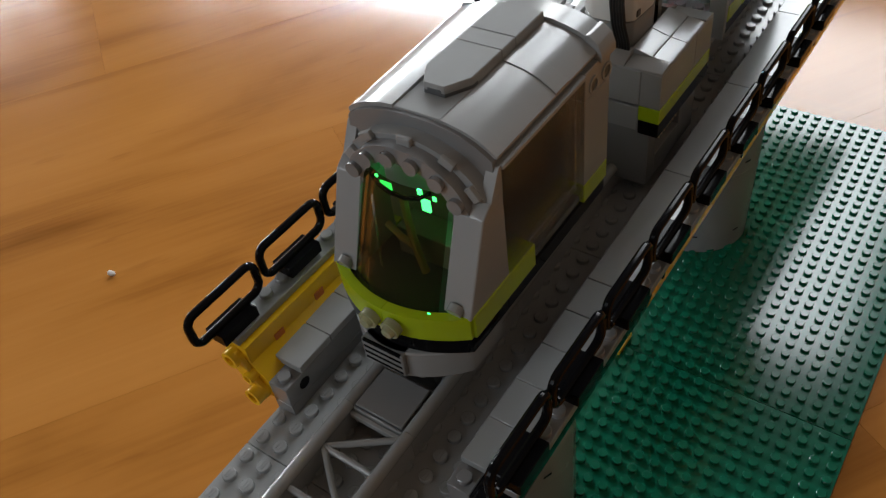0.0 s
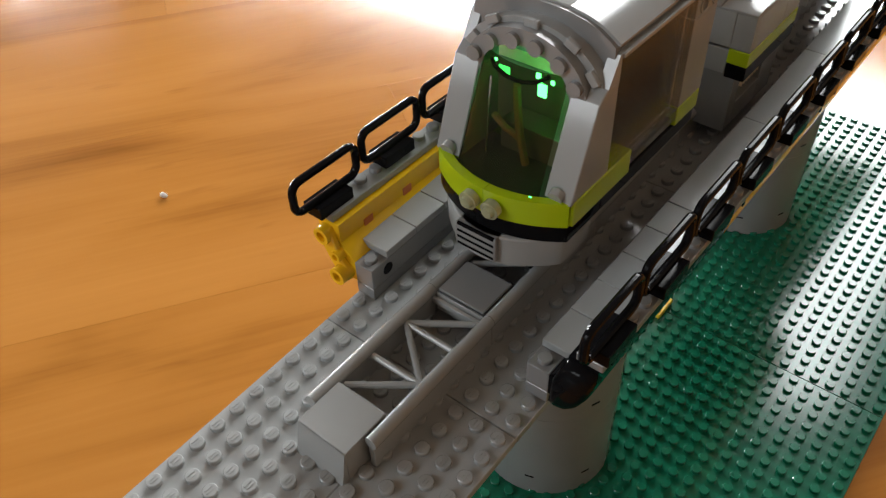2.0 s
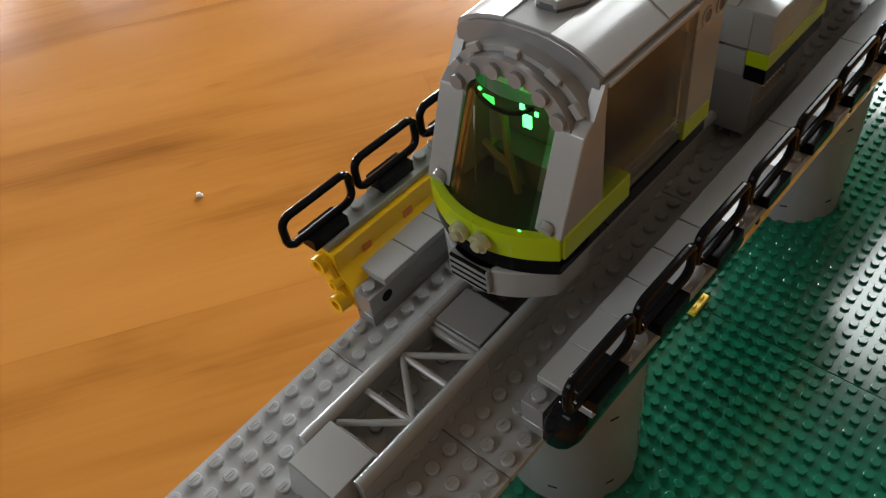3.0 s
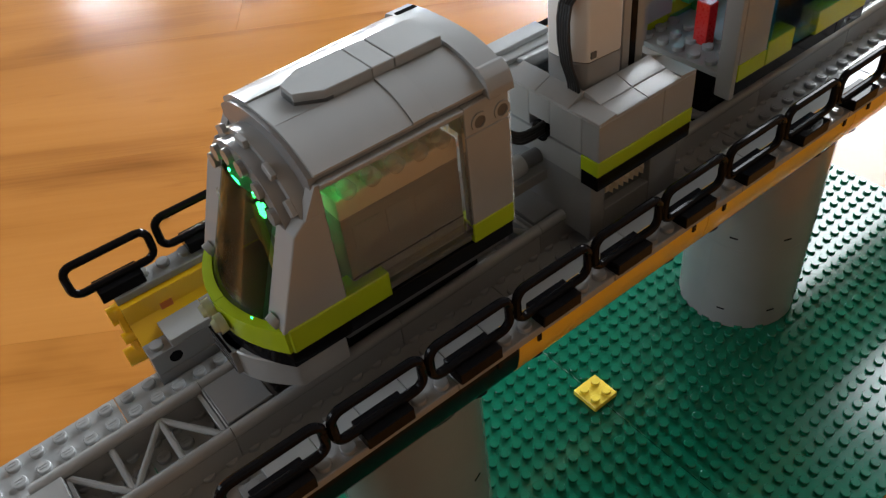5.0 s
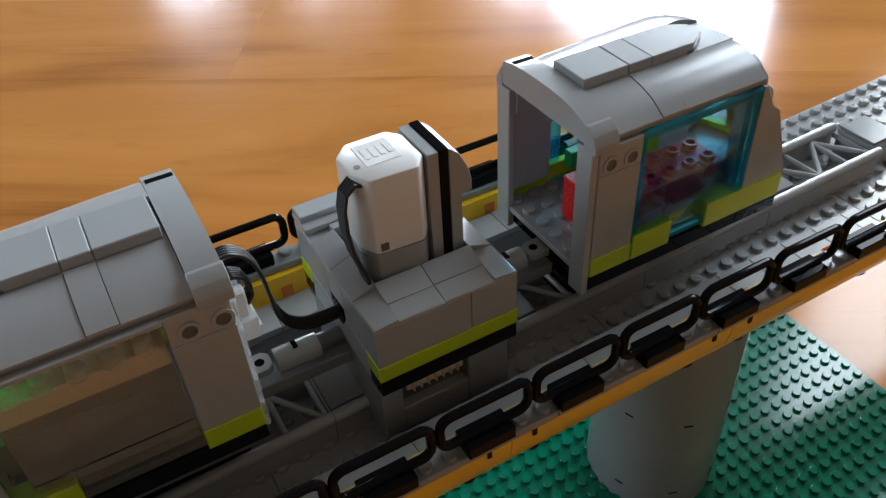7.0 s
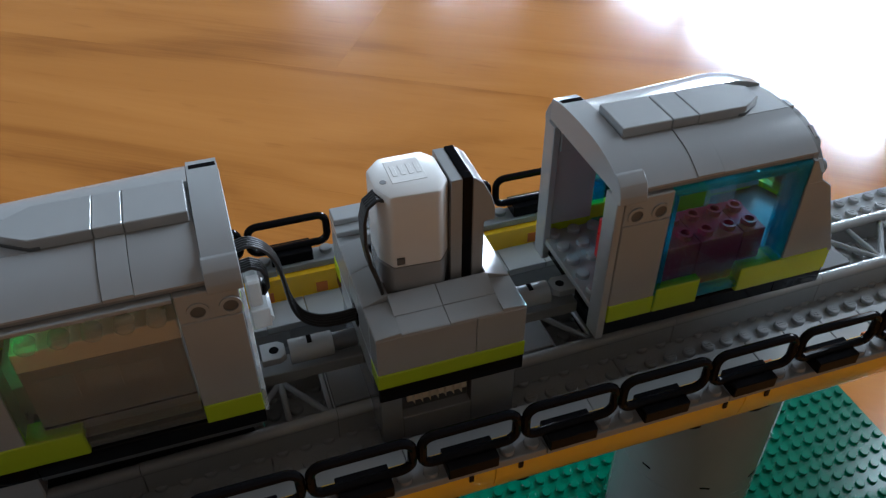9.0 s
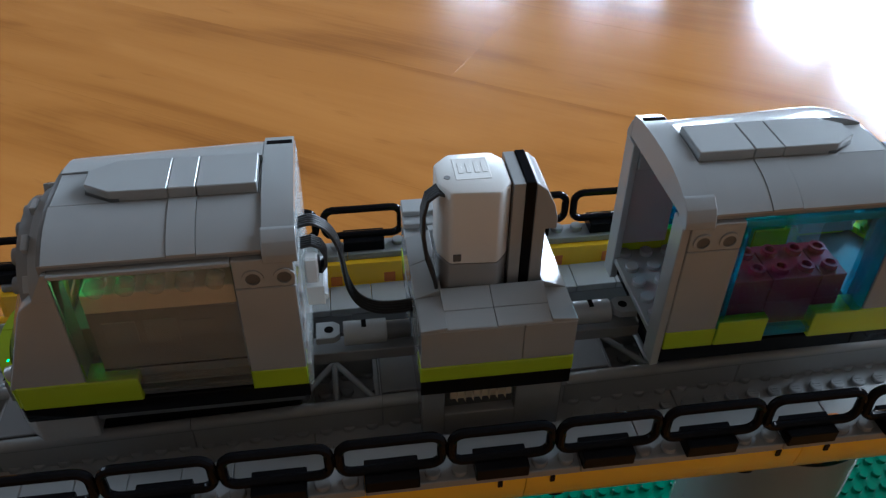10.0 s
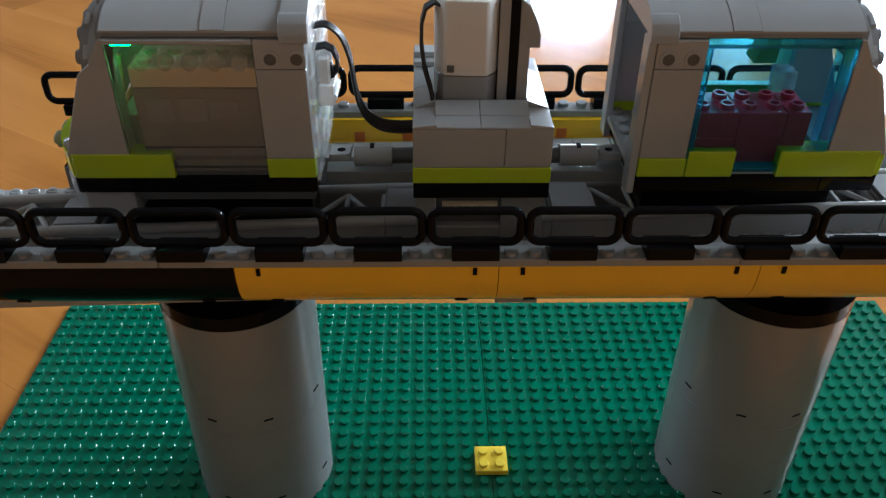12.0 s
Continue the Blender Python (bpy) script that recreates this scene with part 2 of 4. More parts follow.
def tube(p, q, r, bm=None, n=12, r2=None, hole=0.0):
    """A round bar from p to q; with a hole of that radius it is a ring."""
    out = bm or bmesh.new()
    p, q = Vector(p), Vector(q)
    d = (q - p).normalized()
    u = d.orthogonal().normalized()
    w = d.cross(u)
    r2 = r if r2 is None else r2
    rings = []
    profile = [(p, r), (q, r2)] + ([(q, hole), (p, hole)] if hole else [])
    for c, rad in profile:
        rings.append([out.verts.new(c + rad * (math.cos(2 * math.pi * i / n) * u + math.sin(2 * math.pi * i / n) * w)) for i in range(n)])
    pairs = list(zip(rings, rings[1:]))
    if hole:
        pairs.append((rings[-1], rings[0]))
    else:
        out.faces.new(rings[0][::-1])
        out.faces.new(rings[1])
    for a, b in pairs:
        for i in range(n):
            out.faces.new((a[i], a[(i + 1) % n], b[(i + 1) % n], b[i]))
    return out


def stud(x, y, z, bm, n=14, h=0.21):
    """A round knob with a softened rim."""
    rings = []
    for rad, dz in ((0.3, 0), (0.3, h - 0.035), (0.265, h)):
        rings.append([bm.verts.new((x + rad * math.cos(2 * math.pi * i / n), y + rad * math.sin(2 * math.pi * i / n), z + dz)) for i in range(n)])
    for a, b in zip(rings, rings[1:]):
        for i in range(n):
            bm.faces.new((a[i], a[(i + 1) % n], b[(i + 1) % n], b[i]))
    bm.faces.new(rings[-1])
    return bm


def arc(cx, cy, r, a0, a1, n, ry=None):
    ry = r if ry is None else ry
    return [(cx + r * math.cos(radians(a0 + (a1 - a0) * i / n)), cy + ry * math.sin(radians(a0 + (a1 - a0) * i / n))) for i in range(n + 1)]


def hose(points, r, bm=None, n=10, flat=1.0, closed=False):
    """A bar bent along a line of points; flat below 1 makes it a ribbon."""
    out = bm or bmesh.new()
    pts = [Vector(p) for p in points]
    rings, up = [], None
    for i, c in enumerate(pts):
        if closed:
            d = (pts[(i + 1) % len(pts)] - pts[i - 1]).normalized()
        else:
            d = (pts[min(i + 1, len(pts) - 1)] - pts[max(i - 1, 0)]).normalized()
        up = d.orthogonal().normalized() if up is None else (up - d * up.dot(d)).normalized()
        w = d.cross(up)
        rings.append([out.verts.new(c + r * (math.cos(2 * math.pi * k / n) * up + flat * math.sin(2 * math.pi * k / n) * w)) for k in range(n)])
    for a, b in list(zip(rings, rings[1:])) + ([(rings[-1], rings[0])] if closed else []):
        for k in range(n):
            out.faces.new((a[k], a[(k + 1) % n], b[(k + 1) % n], b[k]))
    if not closed:
        out.faces.new(rings[0][::-1])
        out.faces.new(rings[-1])
    return out


# ---- the room ----
def metres(bm):
    for v in bm.verts:
        v.co = (v.co.x / S + 25, v.co.y / S, v.co.z / S + FLOOR)
    return bm


def wall(name, axis, at, a0, a1, openings=(), t=0.2, mat=WALL):
    """A wall across an axis (x or y), with window openings (from, to, sill, head)."""
    bm = bmesh.new()

    def slab(u0, u1, z0, z1):
        lo, hi = (at, at + t) if at > 0 else (at - t, at)
        if axis == "x":
            box(lo, hi, u0, u1, z0, z1, bm, 0)
        else:
            box(u0, u1, lo, hi, z0, z1, bm, 0)
    us = sorted({a0, a1, *[u for o in openings for u in o[:2]]})
    zs = sorted({0, ROOM_H, *[z for o in openings for z in o[2:]]})
    for u0, u1 in zip(us, us[1:]):
        for z0, z1 in zip(zs, zs[1:]):
            if not any(o[0] < (u0 + u1) / 2 < o[1] and o[2] < (z0 + z1) / 2 < o[3] for o in openings):
                slab(u0, u1, z0, z1)
    bmesh.ops.remove_doubles(bm, verts=bm.verts, dist=1e-5)
    return solo(name, metres(bm), mat, (25, 0, FLOOR), "unseen room wall, coloured to steer bounced light", "wall", kind="structure", smooth=0)


# Walls out of view, added to shape the bounced light.
wall("wall_east", "x", ROOM_X1, ROOM_Y0, ROOM_Y1, (WIN_A, WIN_C))
wall("wall_north", "y", ROOM_Y1, ROOM_X0 - 0.2, ROOM_X1 + 0.2, (WIN_B1, WIN_B2))
wall("wall_west", "x", ROOM_X0, ROOM_Y0, ROOM_Y1, (WIN_D,))
wall("wall_south", "y", ROOM_Y0, ROOM_X0 - 0.2, ROOM_X1 + 0.2, mat=WARM_BOUNCE)
solo("ceiling", metres(box(ROOM_X0 - 0.2, ROOM_X1 + 0.2, ROOM_Y0 - 0.2, ROOM_Y1 + 0.2, ROOM_H, ROOM_H + 0.1, bevel=0)), DIM_CEILING, (25, 0, FLOOR), "unseen ceiling, darkened to cut light from above", "ceiling", kind="structure", smooth=0)

def window_frame(name, axis, at, opening, bars):
    u0, u1, z0, z1 = opening
    t = thing(name, (25, 0, FLOOR), "added frame of an unseen window in the room wall", "window", kind="structure")

    def bar(a0, a1, h0, h1, d=0.05):
        bm = box(at + .04, at + .04 + d, a0, a1, h0, h1, bevel=0) if axis == "x" else box(a0, a1, at + .04, at + .04 + d, h0, h1, bevel=0)
        part("frame_bar", metres(bm), PLASTER, t, "", 0)
    bar(u0, u1, z0, z0 + .06)
    bar(u0, u1, z1 - .06, z1)
    bar(u0, u0 + .06, z0 + .06, z1 - .06)
    bar(u1 - .06, u1, z0 + .06, z1 - .06)
    for c in bars:
        bar(c - .05, c + .05, z0 + .06, z1 - .06)


# Frames for the added openings; their bars break up the reflected glare.
window_frame("window_1", "x", ROOM_X1, WIN_A, (0.62,))
window_frame("window_3", "x", ROOM_X1, WIN_C, (3.05,))
window_frame("window_4", "x", ROOM_X0 - 0.13, WIN_D, (1.55,))
window_frame("window_2", "y", ROOM_Y1, WIN_B1, ())
window_frame("window_5", "y", ROOM_Y1, WIN_B2, (1.78,))

floor_thing = thing("floor", (25, 0, FLOOR), "warm brown glossy wood laminate floor", "floor", kind="structure")
GRAIN = radians(-33)


def sawn_plank(me, m):
    """A board cut off along the walls."""
    bm = bmesh.new()
    bm.from_mesh(me)
    back = m.inverted()
    for p, n in (((ROOM_X0 - .1, 0, 0), (-1, 0, 0)), ((ROOM_X1 + .1, 0, 0), (1, 0, 0)), ((0, ROOM_Y0 - .1, 0), (0, -1, 0)), ((0, ROOM_Y1 + .1, 0), (0, 1, 0))):
        bmesh.ops.bisect_plane(bm, geom=bm.verts[:] + bm.edges[:] + bm.faces[:], plane_co=back @ Vector(p), plane_no=back.to_3x3() @ Vector(n), clear_outer=True)
    out = None
    if len(bm.faces) > 1:
        out = bpy.data.meshes.new("plank")
        bm.to_mesh(out)
        out.materials.append(WOOD)
    bm.free()
    return out


def floor_planks():
    w, length = 0.192, 1.28
    ca, sa = math.cos(GRAIN), math.sin(GRAIN)
    bm = bmesh.new()
    box(-length / 2, length / 2, -w / 2, w / 2, -0.008, 0, bm, 0.00004)
    me = bpy.data.meshes.new("plank")
    bm.to_mesh(me)
    bm.free()
    me.materials.append(WOOD)
    for row in range(-26, 27):
        shift = (row * 0.437) % 1.0 * length
        for col in range(-5, 6):
            u, v = col * (length + 0.0001) + shift, row * (w + 0.0001)
            x, y = u * ca - v * sa, u * sa + v * ca
            corners = [(x + du * ca - dv * sa, y + du * sa + dv * ca) for du in (-length / 2, length / 2) for dv in (-w / 2, w / 2)]
            inside = [ROOM_X0 - .1 < p < ROOM_X1 + .1 and ROOM_Y0 - .1 < q < ROOM_Y1 + .1 for p, q in corners]
            data = me
            if not all(inside):
                data = sawn_plank(me, pose(x, y, 0, 0, 0, math.degrees(GRAIN)))
                if data is None:
                    continue
            ob = new("plank", data)
            ob.parent = floor_thing
            ob.matrix_basis = pose(x, y, 0, 0, 0, math.degrees(GRAIN))


floor_planks()
solo("sub_floor", metres(box(ROOM_X0 - 0.2, ROOM_X1 + 0.2, ROOM_Y0 - 0.2, ROOM_Y1 + 0.2, -0.05, -0.009, bevel=0)), PLASTER, (25, 0, FLOOR), "screed under the laminate", "floor", kind="structure", smooth=0)

# ---- green base plates ----
BASE = -17.15


def stud_mesh(name, mat, n=14, mark=False):
    me = bpy.data.meshes.new(name)
    bm = stud(0, 0, 0, bmesh.new(), n)
    if mark:
        for y in (-.09, .05):
            box(-.16, .16, y, y + .06, .2, .232, bm, 0)
    for v in bm.verts:
        v.co *= S
    bm.to_mesh(me)
    bm.free()
    me.materials.append(mat)
    for p in me.polygons:
        p.use_smooth = True
    me.set_sharp_from_angle(angle=radians(35))
    return me


def put_stud(me, x, y, z, parent):
    ob = new("stud", me)
    ob.parent = parent
    o = ORIGIN[parent.name]
    ob.location = ((x - o.x) * S, (y - o.y) * S, (z - o.z) * S)


BASE_STUD, DECK_STUD = stud_mesh("stud", GREEN, 12), stud_mesh("stud", GREY, mark=True)


def baseplate(x0):
    """The nine rows of knobs on the railing's side are single pieces, the rest one field."""
    t = thing("baseplate", (x0 + 16, 0, FLOOR), "green studded plastic base plate lying on the floor", "base plate", "base plates")
    part("sheet", box(x0 + 0.01, x0 + 31.99, -15.99, 15.99, FLOOR, BASE, bevel=0.03), GREEN, t)
    bm = bmesh.new()
    for i in range(32):
        for j in range(9, 32):
            stud(x0 + 0.5 + i, -15.5 + j, BASE, bm, 12)
    tagged(part("stud_field", bm, GREEN, t), kind="stuff")
    for i in range(32):
        for j in range(9):
            put_stud(BASE_STUD, x0 + 0.5 + i, -15.5 + j, BASE, t)


baseplate(-7)
baseplate(25)


def small_plate():
    bm = box(24, 26, -1, 1, BASE + 0.02, BASE + 0.42)
    for i in (24.5, 25.5):
        for j in (-.5, .5):
            stud(i, j, BASE + 0.42, bm)
    solo("plate", bm, LEMON, (25, 0, BASE), "small yellow two by two plate joining the base plates", "plate")


small_plate()


# ---- pillars ----
def pillar(x):
    top = thing("pillar", (x, 0, BASE), "round grey plastic bridge pillar on the base plate", "pillar", "bridge pillars")
    cuts = (BASE, BASE + 7.2, -2.6)
    for z0, z1 in zip(cuts, cuts[1:]):
        for side in (0, 180):
            bm = prism(arc(x, 0, 4, side + 0.02, side + 179.98, 28) + arc(x, 0, 3.6, side + 179.98, side + 0.02, 28), "z", z0 + 0.01, z1 - 0.01)
            part("half_cylinder", bm, MID, top)
    # Moulding slots: thin black slabs on the surface for the shade inside them.
    for z in (BASE + 0.15, BASE + 6.65):
        for a in (-112, -68, -20, -160, 68, 112):
            ax, ay = math.cos(radians(a)), math.sin(radians(a))
            bm = prism([(x + 3.99 * ax - .26 * ay, 3.99 * ay + .26 * ax), (x + 3.99 * ax + .26 * ay, 3.99 * ay - .26 * ax), (x + 4.025 * ax + .26 * ay, 4.025 * ay - .26 * ax), (x + 4.025 * ax - .26 * ay, 4.025 * ay + .26 * ax)], "z", z + 1.4, z + 1.5)
            part("slot", bm, BLACK, top, "black slab for the shade in a moulding slot")
    bm = tube((x, 0, -2.6), (x, 0, -1.8), 3.98, n=56)
    tube((x, 0, -1.8), (x, 0, deck_rise(x) - 0.8), 3.0, bm, 40)
    part("cap", bm, BLACK, top, "black round cap under the deck")
    return top


pillar(11)
pillar(39.5)

# ---- the bridge deck ----
DECK_X0, DECK_X1 = -24, 72


def deck_plate(x0, x1, y0, y1, hidden):
    t = thing("deck_plate", ((x0 + x1) / 2, (y0 + y1) / 2, deck_rise((x0 + x1) / 2) - 0.4), "light grey studded plate of the bridge deck", "plate", "deck plates")
    part("plate", climb(box(x0 + .012, x1 - .012, y0 + .012, y1 - .012, -0.4, 0)), GREY, t)
    for i in range(int(x1 - x0)):
        for j in range(int(y1 - y0)):
            x, y = x0 + .5 + i, y0 + .5 + j
            if not hidden(x, y):
                put_stud(DECK_STUD, x, y, deck_rise(x), t)
    return t


def under_blocks(x, y):
    return 2 < x < 46 and abs(y) > 4


for x in range(DECK_X0, DECK_X1, 16):
    a = x + 8
    deck_plate(a, a + 16, -1, 5, under_blocks)
    deck_plate(a, a + 16, -5, -1, under_blocks)
deck_plate(DECK_X0, -16, -1, 5, under_blocks)
deck_plate(DECK_X0, -16, -5, -1, under_blocks)
for x in range(DECK_X0, DECK_X1, 16):
    for y in (-3, 1):
        solo("girder", climb(box(x, x + 15.98, y, y + 2, -0.8, -0.41)), GREY, (x + 8, y + 1, deck_rise(x + 8) - 0.8), "grey plate joining the deck from below", "plate", "deck joining plates")


# ---- edge beams with railings ----


def ledge(bm):
    """The edge beams climb a little less than the deck."""
    for v in bm.verts:
        v.co.z += 0.02 * (v.co.x - 18)
    return bm


def edge_block(x0, x1, side):
    y0, y1 = (4, 5) if side > 0 else (-5, -4)
    t = thing("edge_beam", ((x0 + x1) / 2, side * 4.5, 0), "grey brick beam with pin holes on the deck edge", "beam", "edge beams")
    part("lower_brick", prism([(x0, deck_rise(x0)), (x1, deck_rise(x1)), (x1, 0.79 + .02 * x1), (x0, 0.79 + .02 * x0)], "y", y0, y1, bevel=.02), MID, t)
    bm = box(x0, x1, y0, y1, 1.16, 2.27)
    if x0 == 2:
        stud(2.5, side * 4.5, 2.27, bm)
    part("brick", ledge(bm), MID, t)
    yi = 4 if side > 0 else -4
    for i in range(1 if x0 == 2 else 0):
        # No hole is cut: a black disc paints its shade.
        part("pin_hole", ledge(tube((x0 + 1 + i, yi - side * .004, 1.72), (x0 + 1 + i, yi + side * .05, 1.72), 0.3, n=14)), BLACK, t, "black disc for the shade in a round pin hole")


for side in (1, -1):
    for x0, x1 in ((2, 10), (10, 18), (18, 26), (26, 34), (34, 46)):
        edge_block(x0, x1, side)
    joints = list(range(3, 46, 2)) if side > 0 else [3, 5, 7, 9, 11, 13, 21, 29, 37, 39, 41, 43, 45]
    for x0, x1 in zip(joints, joints[1:] + [46]):
        y0, y1 = (4, 5.7) if side > 0 else (-5.7, -4)
        solo("tile", ledge(box(x0 + .01, x1 - .01, y0, y1, 2.28, 2.66)), GREY, ((x0 + x1) / 2, side * 4.8, 2.28), "smooth light grey tile along the deck edge", "tile", "deck edge tiles")


def far_lift(x, side):
    """The far railing sits a little higher past its first loops."""
    return min(0.38, 0.032 * x) if side > 0 else 0.0


def panel_outline(x0, side):
    outer = [(5.0, 0.86), (5.5, 0.82), (6.0, 1.02), (6.45, 1.48), (6.78, 2.1), (6.93, 2.85), (6.95, 3.58)]
    top = 3.58 + far_lift(x0, side)
    inner = [(5.72, top), (5.72, 2.68), (5.3, 2.25), (5.0, 1.9)]
    return [(side * y, z) for y, z in outer[:-1] + [(6.95, top)] + inner]


def fairing(x0, side, mat, word):
    t = thing("fairing_panel", (x0 + 5.5, side * 5.8, 0.4), word + " curved plastic fairing along the bridge edge", "panel", "fairing panels")
    part("shell", prism(panel_outline(x0, side), "x", x0 + .02, x0 + 10.98), mat, t)
    for x, h in ((x0 + 1, x0 + 1.5), (x0 + 10, x0 + 9.5)):
        # Notches are not cut; black blocks paint their shade.
        part("notch", box(x - .09, x + .09, side * 6.97 - .05, side * 6.97 + .05, 3.12, 3.46, bevel=0), BLACK, t, "small black block for a shaded notch")
        # A black plug paints the shade of the fairing's hole.
        part("pin_hole", tube((h, side * 6.25, 1.16), (h, side * 6.05, 1.38), .29, n=14), BLACK, t, "black disc for the shade in a fairing's pin hole")
    if x0 == 2 and mat is BLACK:
        bm, rings = bmesh.new(), []
        for x, k in ((2.02, 1.0), (1.75, .97), (1.58, .86), (1.5, .62)):
            rings.append([bm.verts.new((x, side * (5.95 + k * (y - 5.95)), 1.9 + k * (z - 1.9))) for y, z in ((5.2, .95), (5.5, .8), (6.0, .95), (6.45, 1.42), (6.78, 2.1), (6.92, 2.8), (6.9, 3.4), (6.6, 3.5), (5.75, 3.46), (5.3, 2.3))])
        for p, q in zip(rings, rings[1:]):
            for c in range(10):
                bm.faces.new((p[c], p[(c + 1) % 10], q[(c + 1) % 10], q[c]))
        bm.faces.new(rings[-1])
        part("end_cap", bm, mat, t, "rounded glossy black end", 80)
    elif x0 == 2:
        bm = prism([(side * y, z) for y, z in ((5.15, .95), (5.75, .86), (6.2, 1.6), (6.75, 2.7), (6.72, 3.4), (6.1, 3.45), (5.85, 2.9), (5.6, 2.0), (5.2, 1.6))], "x", 1.72, 2.02, bevel=.05)
        part("end_web", bm, mat, t)
        for y, z, rad, x1 in ((5.5, 1.3, .42, 1.3), (5.72, 2.15, .27, 1.55), (6.36, 3.05, .42, 1.5)):
            part("end_socket", tube((x1, side * y, z), (2.2, side * y, z), rad, n=22, hole=rad * .58), mat, t, "round socket in the panel's end")
    # Openings are orange patches: the yellow panel's shade put into the colour.
    for i in range(4):
        xx = x0 + 1.5 + 2.6 * i
        part("opening", box(xx, xx + .55, side * 5.70 - .03, side * 5.70 + .03, 2.42 + .02 * (xx - 4), 2.98 + .02 * (xx - 4), bevel=0), OPENING_SHADE, t, "orange patch for a shaded opening")


for side in (1, -1):
    for k in range(4):
        black = k == 0 and side < 0
        fairing(2 + 11 * k, side, BLACK if black else YELLOW, "black" if black else "yellow")
for side in (1, -1):
    for x0, x1 in ((2, 10), (10, 18), (18, 26), (26, 34), (34, 42), (42, 46)):
        lift = far_lift(x0, side)
        bm = box(x0 + .01, x1 - .01, side * 6.55 - .55, side * 6.55 + .55, 3.6 + lift, 3.98 + lift)
        for i in range(int(x1 - x0)):
            stud(x0 + .5 + i, side * 6.7, 3.98 + lift, bm)
        solo("rail_plate", bm, MID, ((x0 + x1) / 2, side * 6.45, 3.6 + lift), "narrow grey studded plate carrying the railing", "plate", "rail plates")


solo("joining_plate", box(24.05, 25.95, -5.6, -4.2, .46, .815), MID, (25, -4.9, .46), "small grey plate under the joint of two fairings", "plate")


def railing(x0, side):
    y = side * 6.7
    t = thing("railing", (x0 + 2, y, 3.98), "glossy black plastic loop railing on the bridge edge", "railing", "bridge railings")
    pts = []
    for cx, cz, a in ((x0 + 3.37, 5.67, 0), (x0 + .63, 5.67, 90), (x0 + .63, 5.06, 180), (x0 + 3.37, 5.06, 270)):
        for i in range(7):
            b = radians(a + 15 * i)
            pts.append((cx + .45 * math.cos(b), y, cz + .45 * math.sin(b)))
    part("loop", hose(pts, 0.185, closed=True), BLACK, t)
    part("foot", box(x0 + 1.02, x0 + 2.98, y - .55, y + .5, 3.985, 4.57), BLACK, t)
    return t


for side in (1, -1):
    start, pitch = (1, 4) if side < 0 else (0.55, 4.07)
    first = railing(start, side)
    for k in range(1, 11):
        x = start + 2 + pitch * k
        copy_thing(first, pose((x - 25) * S, side * 6.7 * S, (3.98 + far_lift(x, side) - FLOOR) * S))


# ---- track ----


def track(x0, skip=0.01):
    """Eight studs of coaster track: two tubular rails, a flat tie and braces that meet in two knots."""
    t = thing("track_section", (x0 + 4, 0, deck_rise(x0 + 4)), "grey plastic coaster track with lattice braces", "track", "track sections")
    for y in (-1.5, 1.5):
        bm = tube((x0 + skip, y, 1.44), (x0 + 7.99, y, 1.44), 0.28, n=16)
        box(x0 + skip, x0 + 7.99, y - .14, y + .14, 0.0, 1.22, bm)
        part("rail", climb(bm), GREY, t)
    if skip > .5:
        part("tie", climb(box(x0 - .05, x0 + 2.1, -1.2, 1.2, 0.0, 1.66)), GREY, t)
    else:
        part("tie", climb(box(x0 - .05, x0 + 2.1, -1.24, 1.24, 0.45, 1.46)), GREY, t)
        part("seam", climb(box(x0 + .0, x0 + 2.08, -1.2, 1.2, 1.461, 1.52, None, 0)), DARK, t, "dark gap round the tile")
        part("tile", climb(box(x0 + .04, x0 + 2.04, -1.16, 1.16, 1.521, 1.66)), MID, t)
    for x in (2.2, 7.82):
        part("crossbar", climb(box(x0 + x - .1, x0 + x + .1, -1.3, 1.3, 1.0, 1.3)), GREY, t)
    knot_far, knot_near = (6.05, 1.25), (4.05, -1.2)
    for (xa, ya), (xb, yb) in ((knot_far, (7.75, -1.2)), (knot_far, knot_near), (knot_far, (6.05, -1.25)), (knot_near, (4.0, 1.3)), (knot_near, (2.3, 1.15))):
        part("brace", climb(tube((x0 + xa, ya, 1.25), (x0 + xb, yb, 1.25), 0.14, n=10)), GREY, t)
    return t


track(-5, .9)
first = track(3)
for k in range(2, 7):
    copy_thing(first, pose((-1 + 8 * k - 25) * S, 0, (deck_rise(-1 + 8 * k) - FLOOR) * S))
buffer = thing("track_stop", (-5, 0, deck_rise(-5)), "grey sloped end block closing the track", "track stop")
part("block", climb(prism([(-5.4, 0), (-5.07, 1.62), (-5.06, 0)], "y", -1.18, 1.18)), GREY, buffer)
buffer = thing("track_stop", (53, 0, deck_rise(53)), "grey sloped end block closing the track", "track stop")
part("block", climb(prism([(53.3, 0), (53.0, 1.5), (51, 1.5), (51, 0)], "y", -1.12, 1.12)), GREY, buffer)
part("tile", climb(box(51.02, 52.98, -1.1, 1.1, 1.51, 1.7)), MID, buffer)

# ---- the train ----
LEVEL[0] = -0.24
ORANGE_TAN = material("warm_tan_plastic", (0.62, 0.40, 0.16), 0.35)
BATTERY = material("battery_grey_plastic", (0.25, 0.245, 0.235), 0.35)


def nose_outline(x_tip, bend, y, back, n=24):
    """A shallow bow across the car's end."""
    pts = [(back, -y)]
    for i in range(n + 1):
        a = -y + 2 * y * i / n
        pts.append((x_tip + bend * a * a, a))
    return pts + [(back, y)]


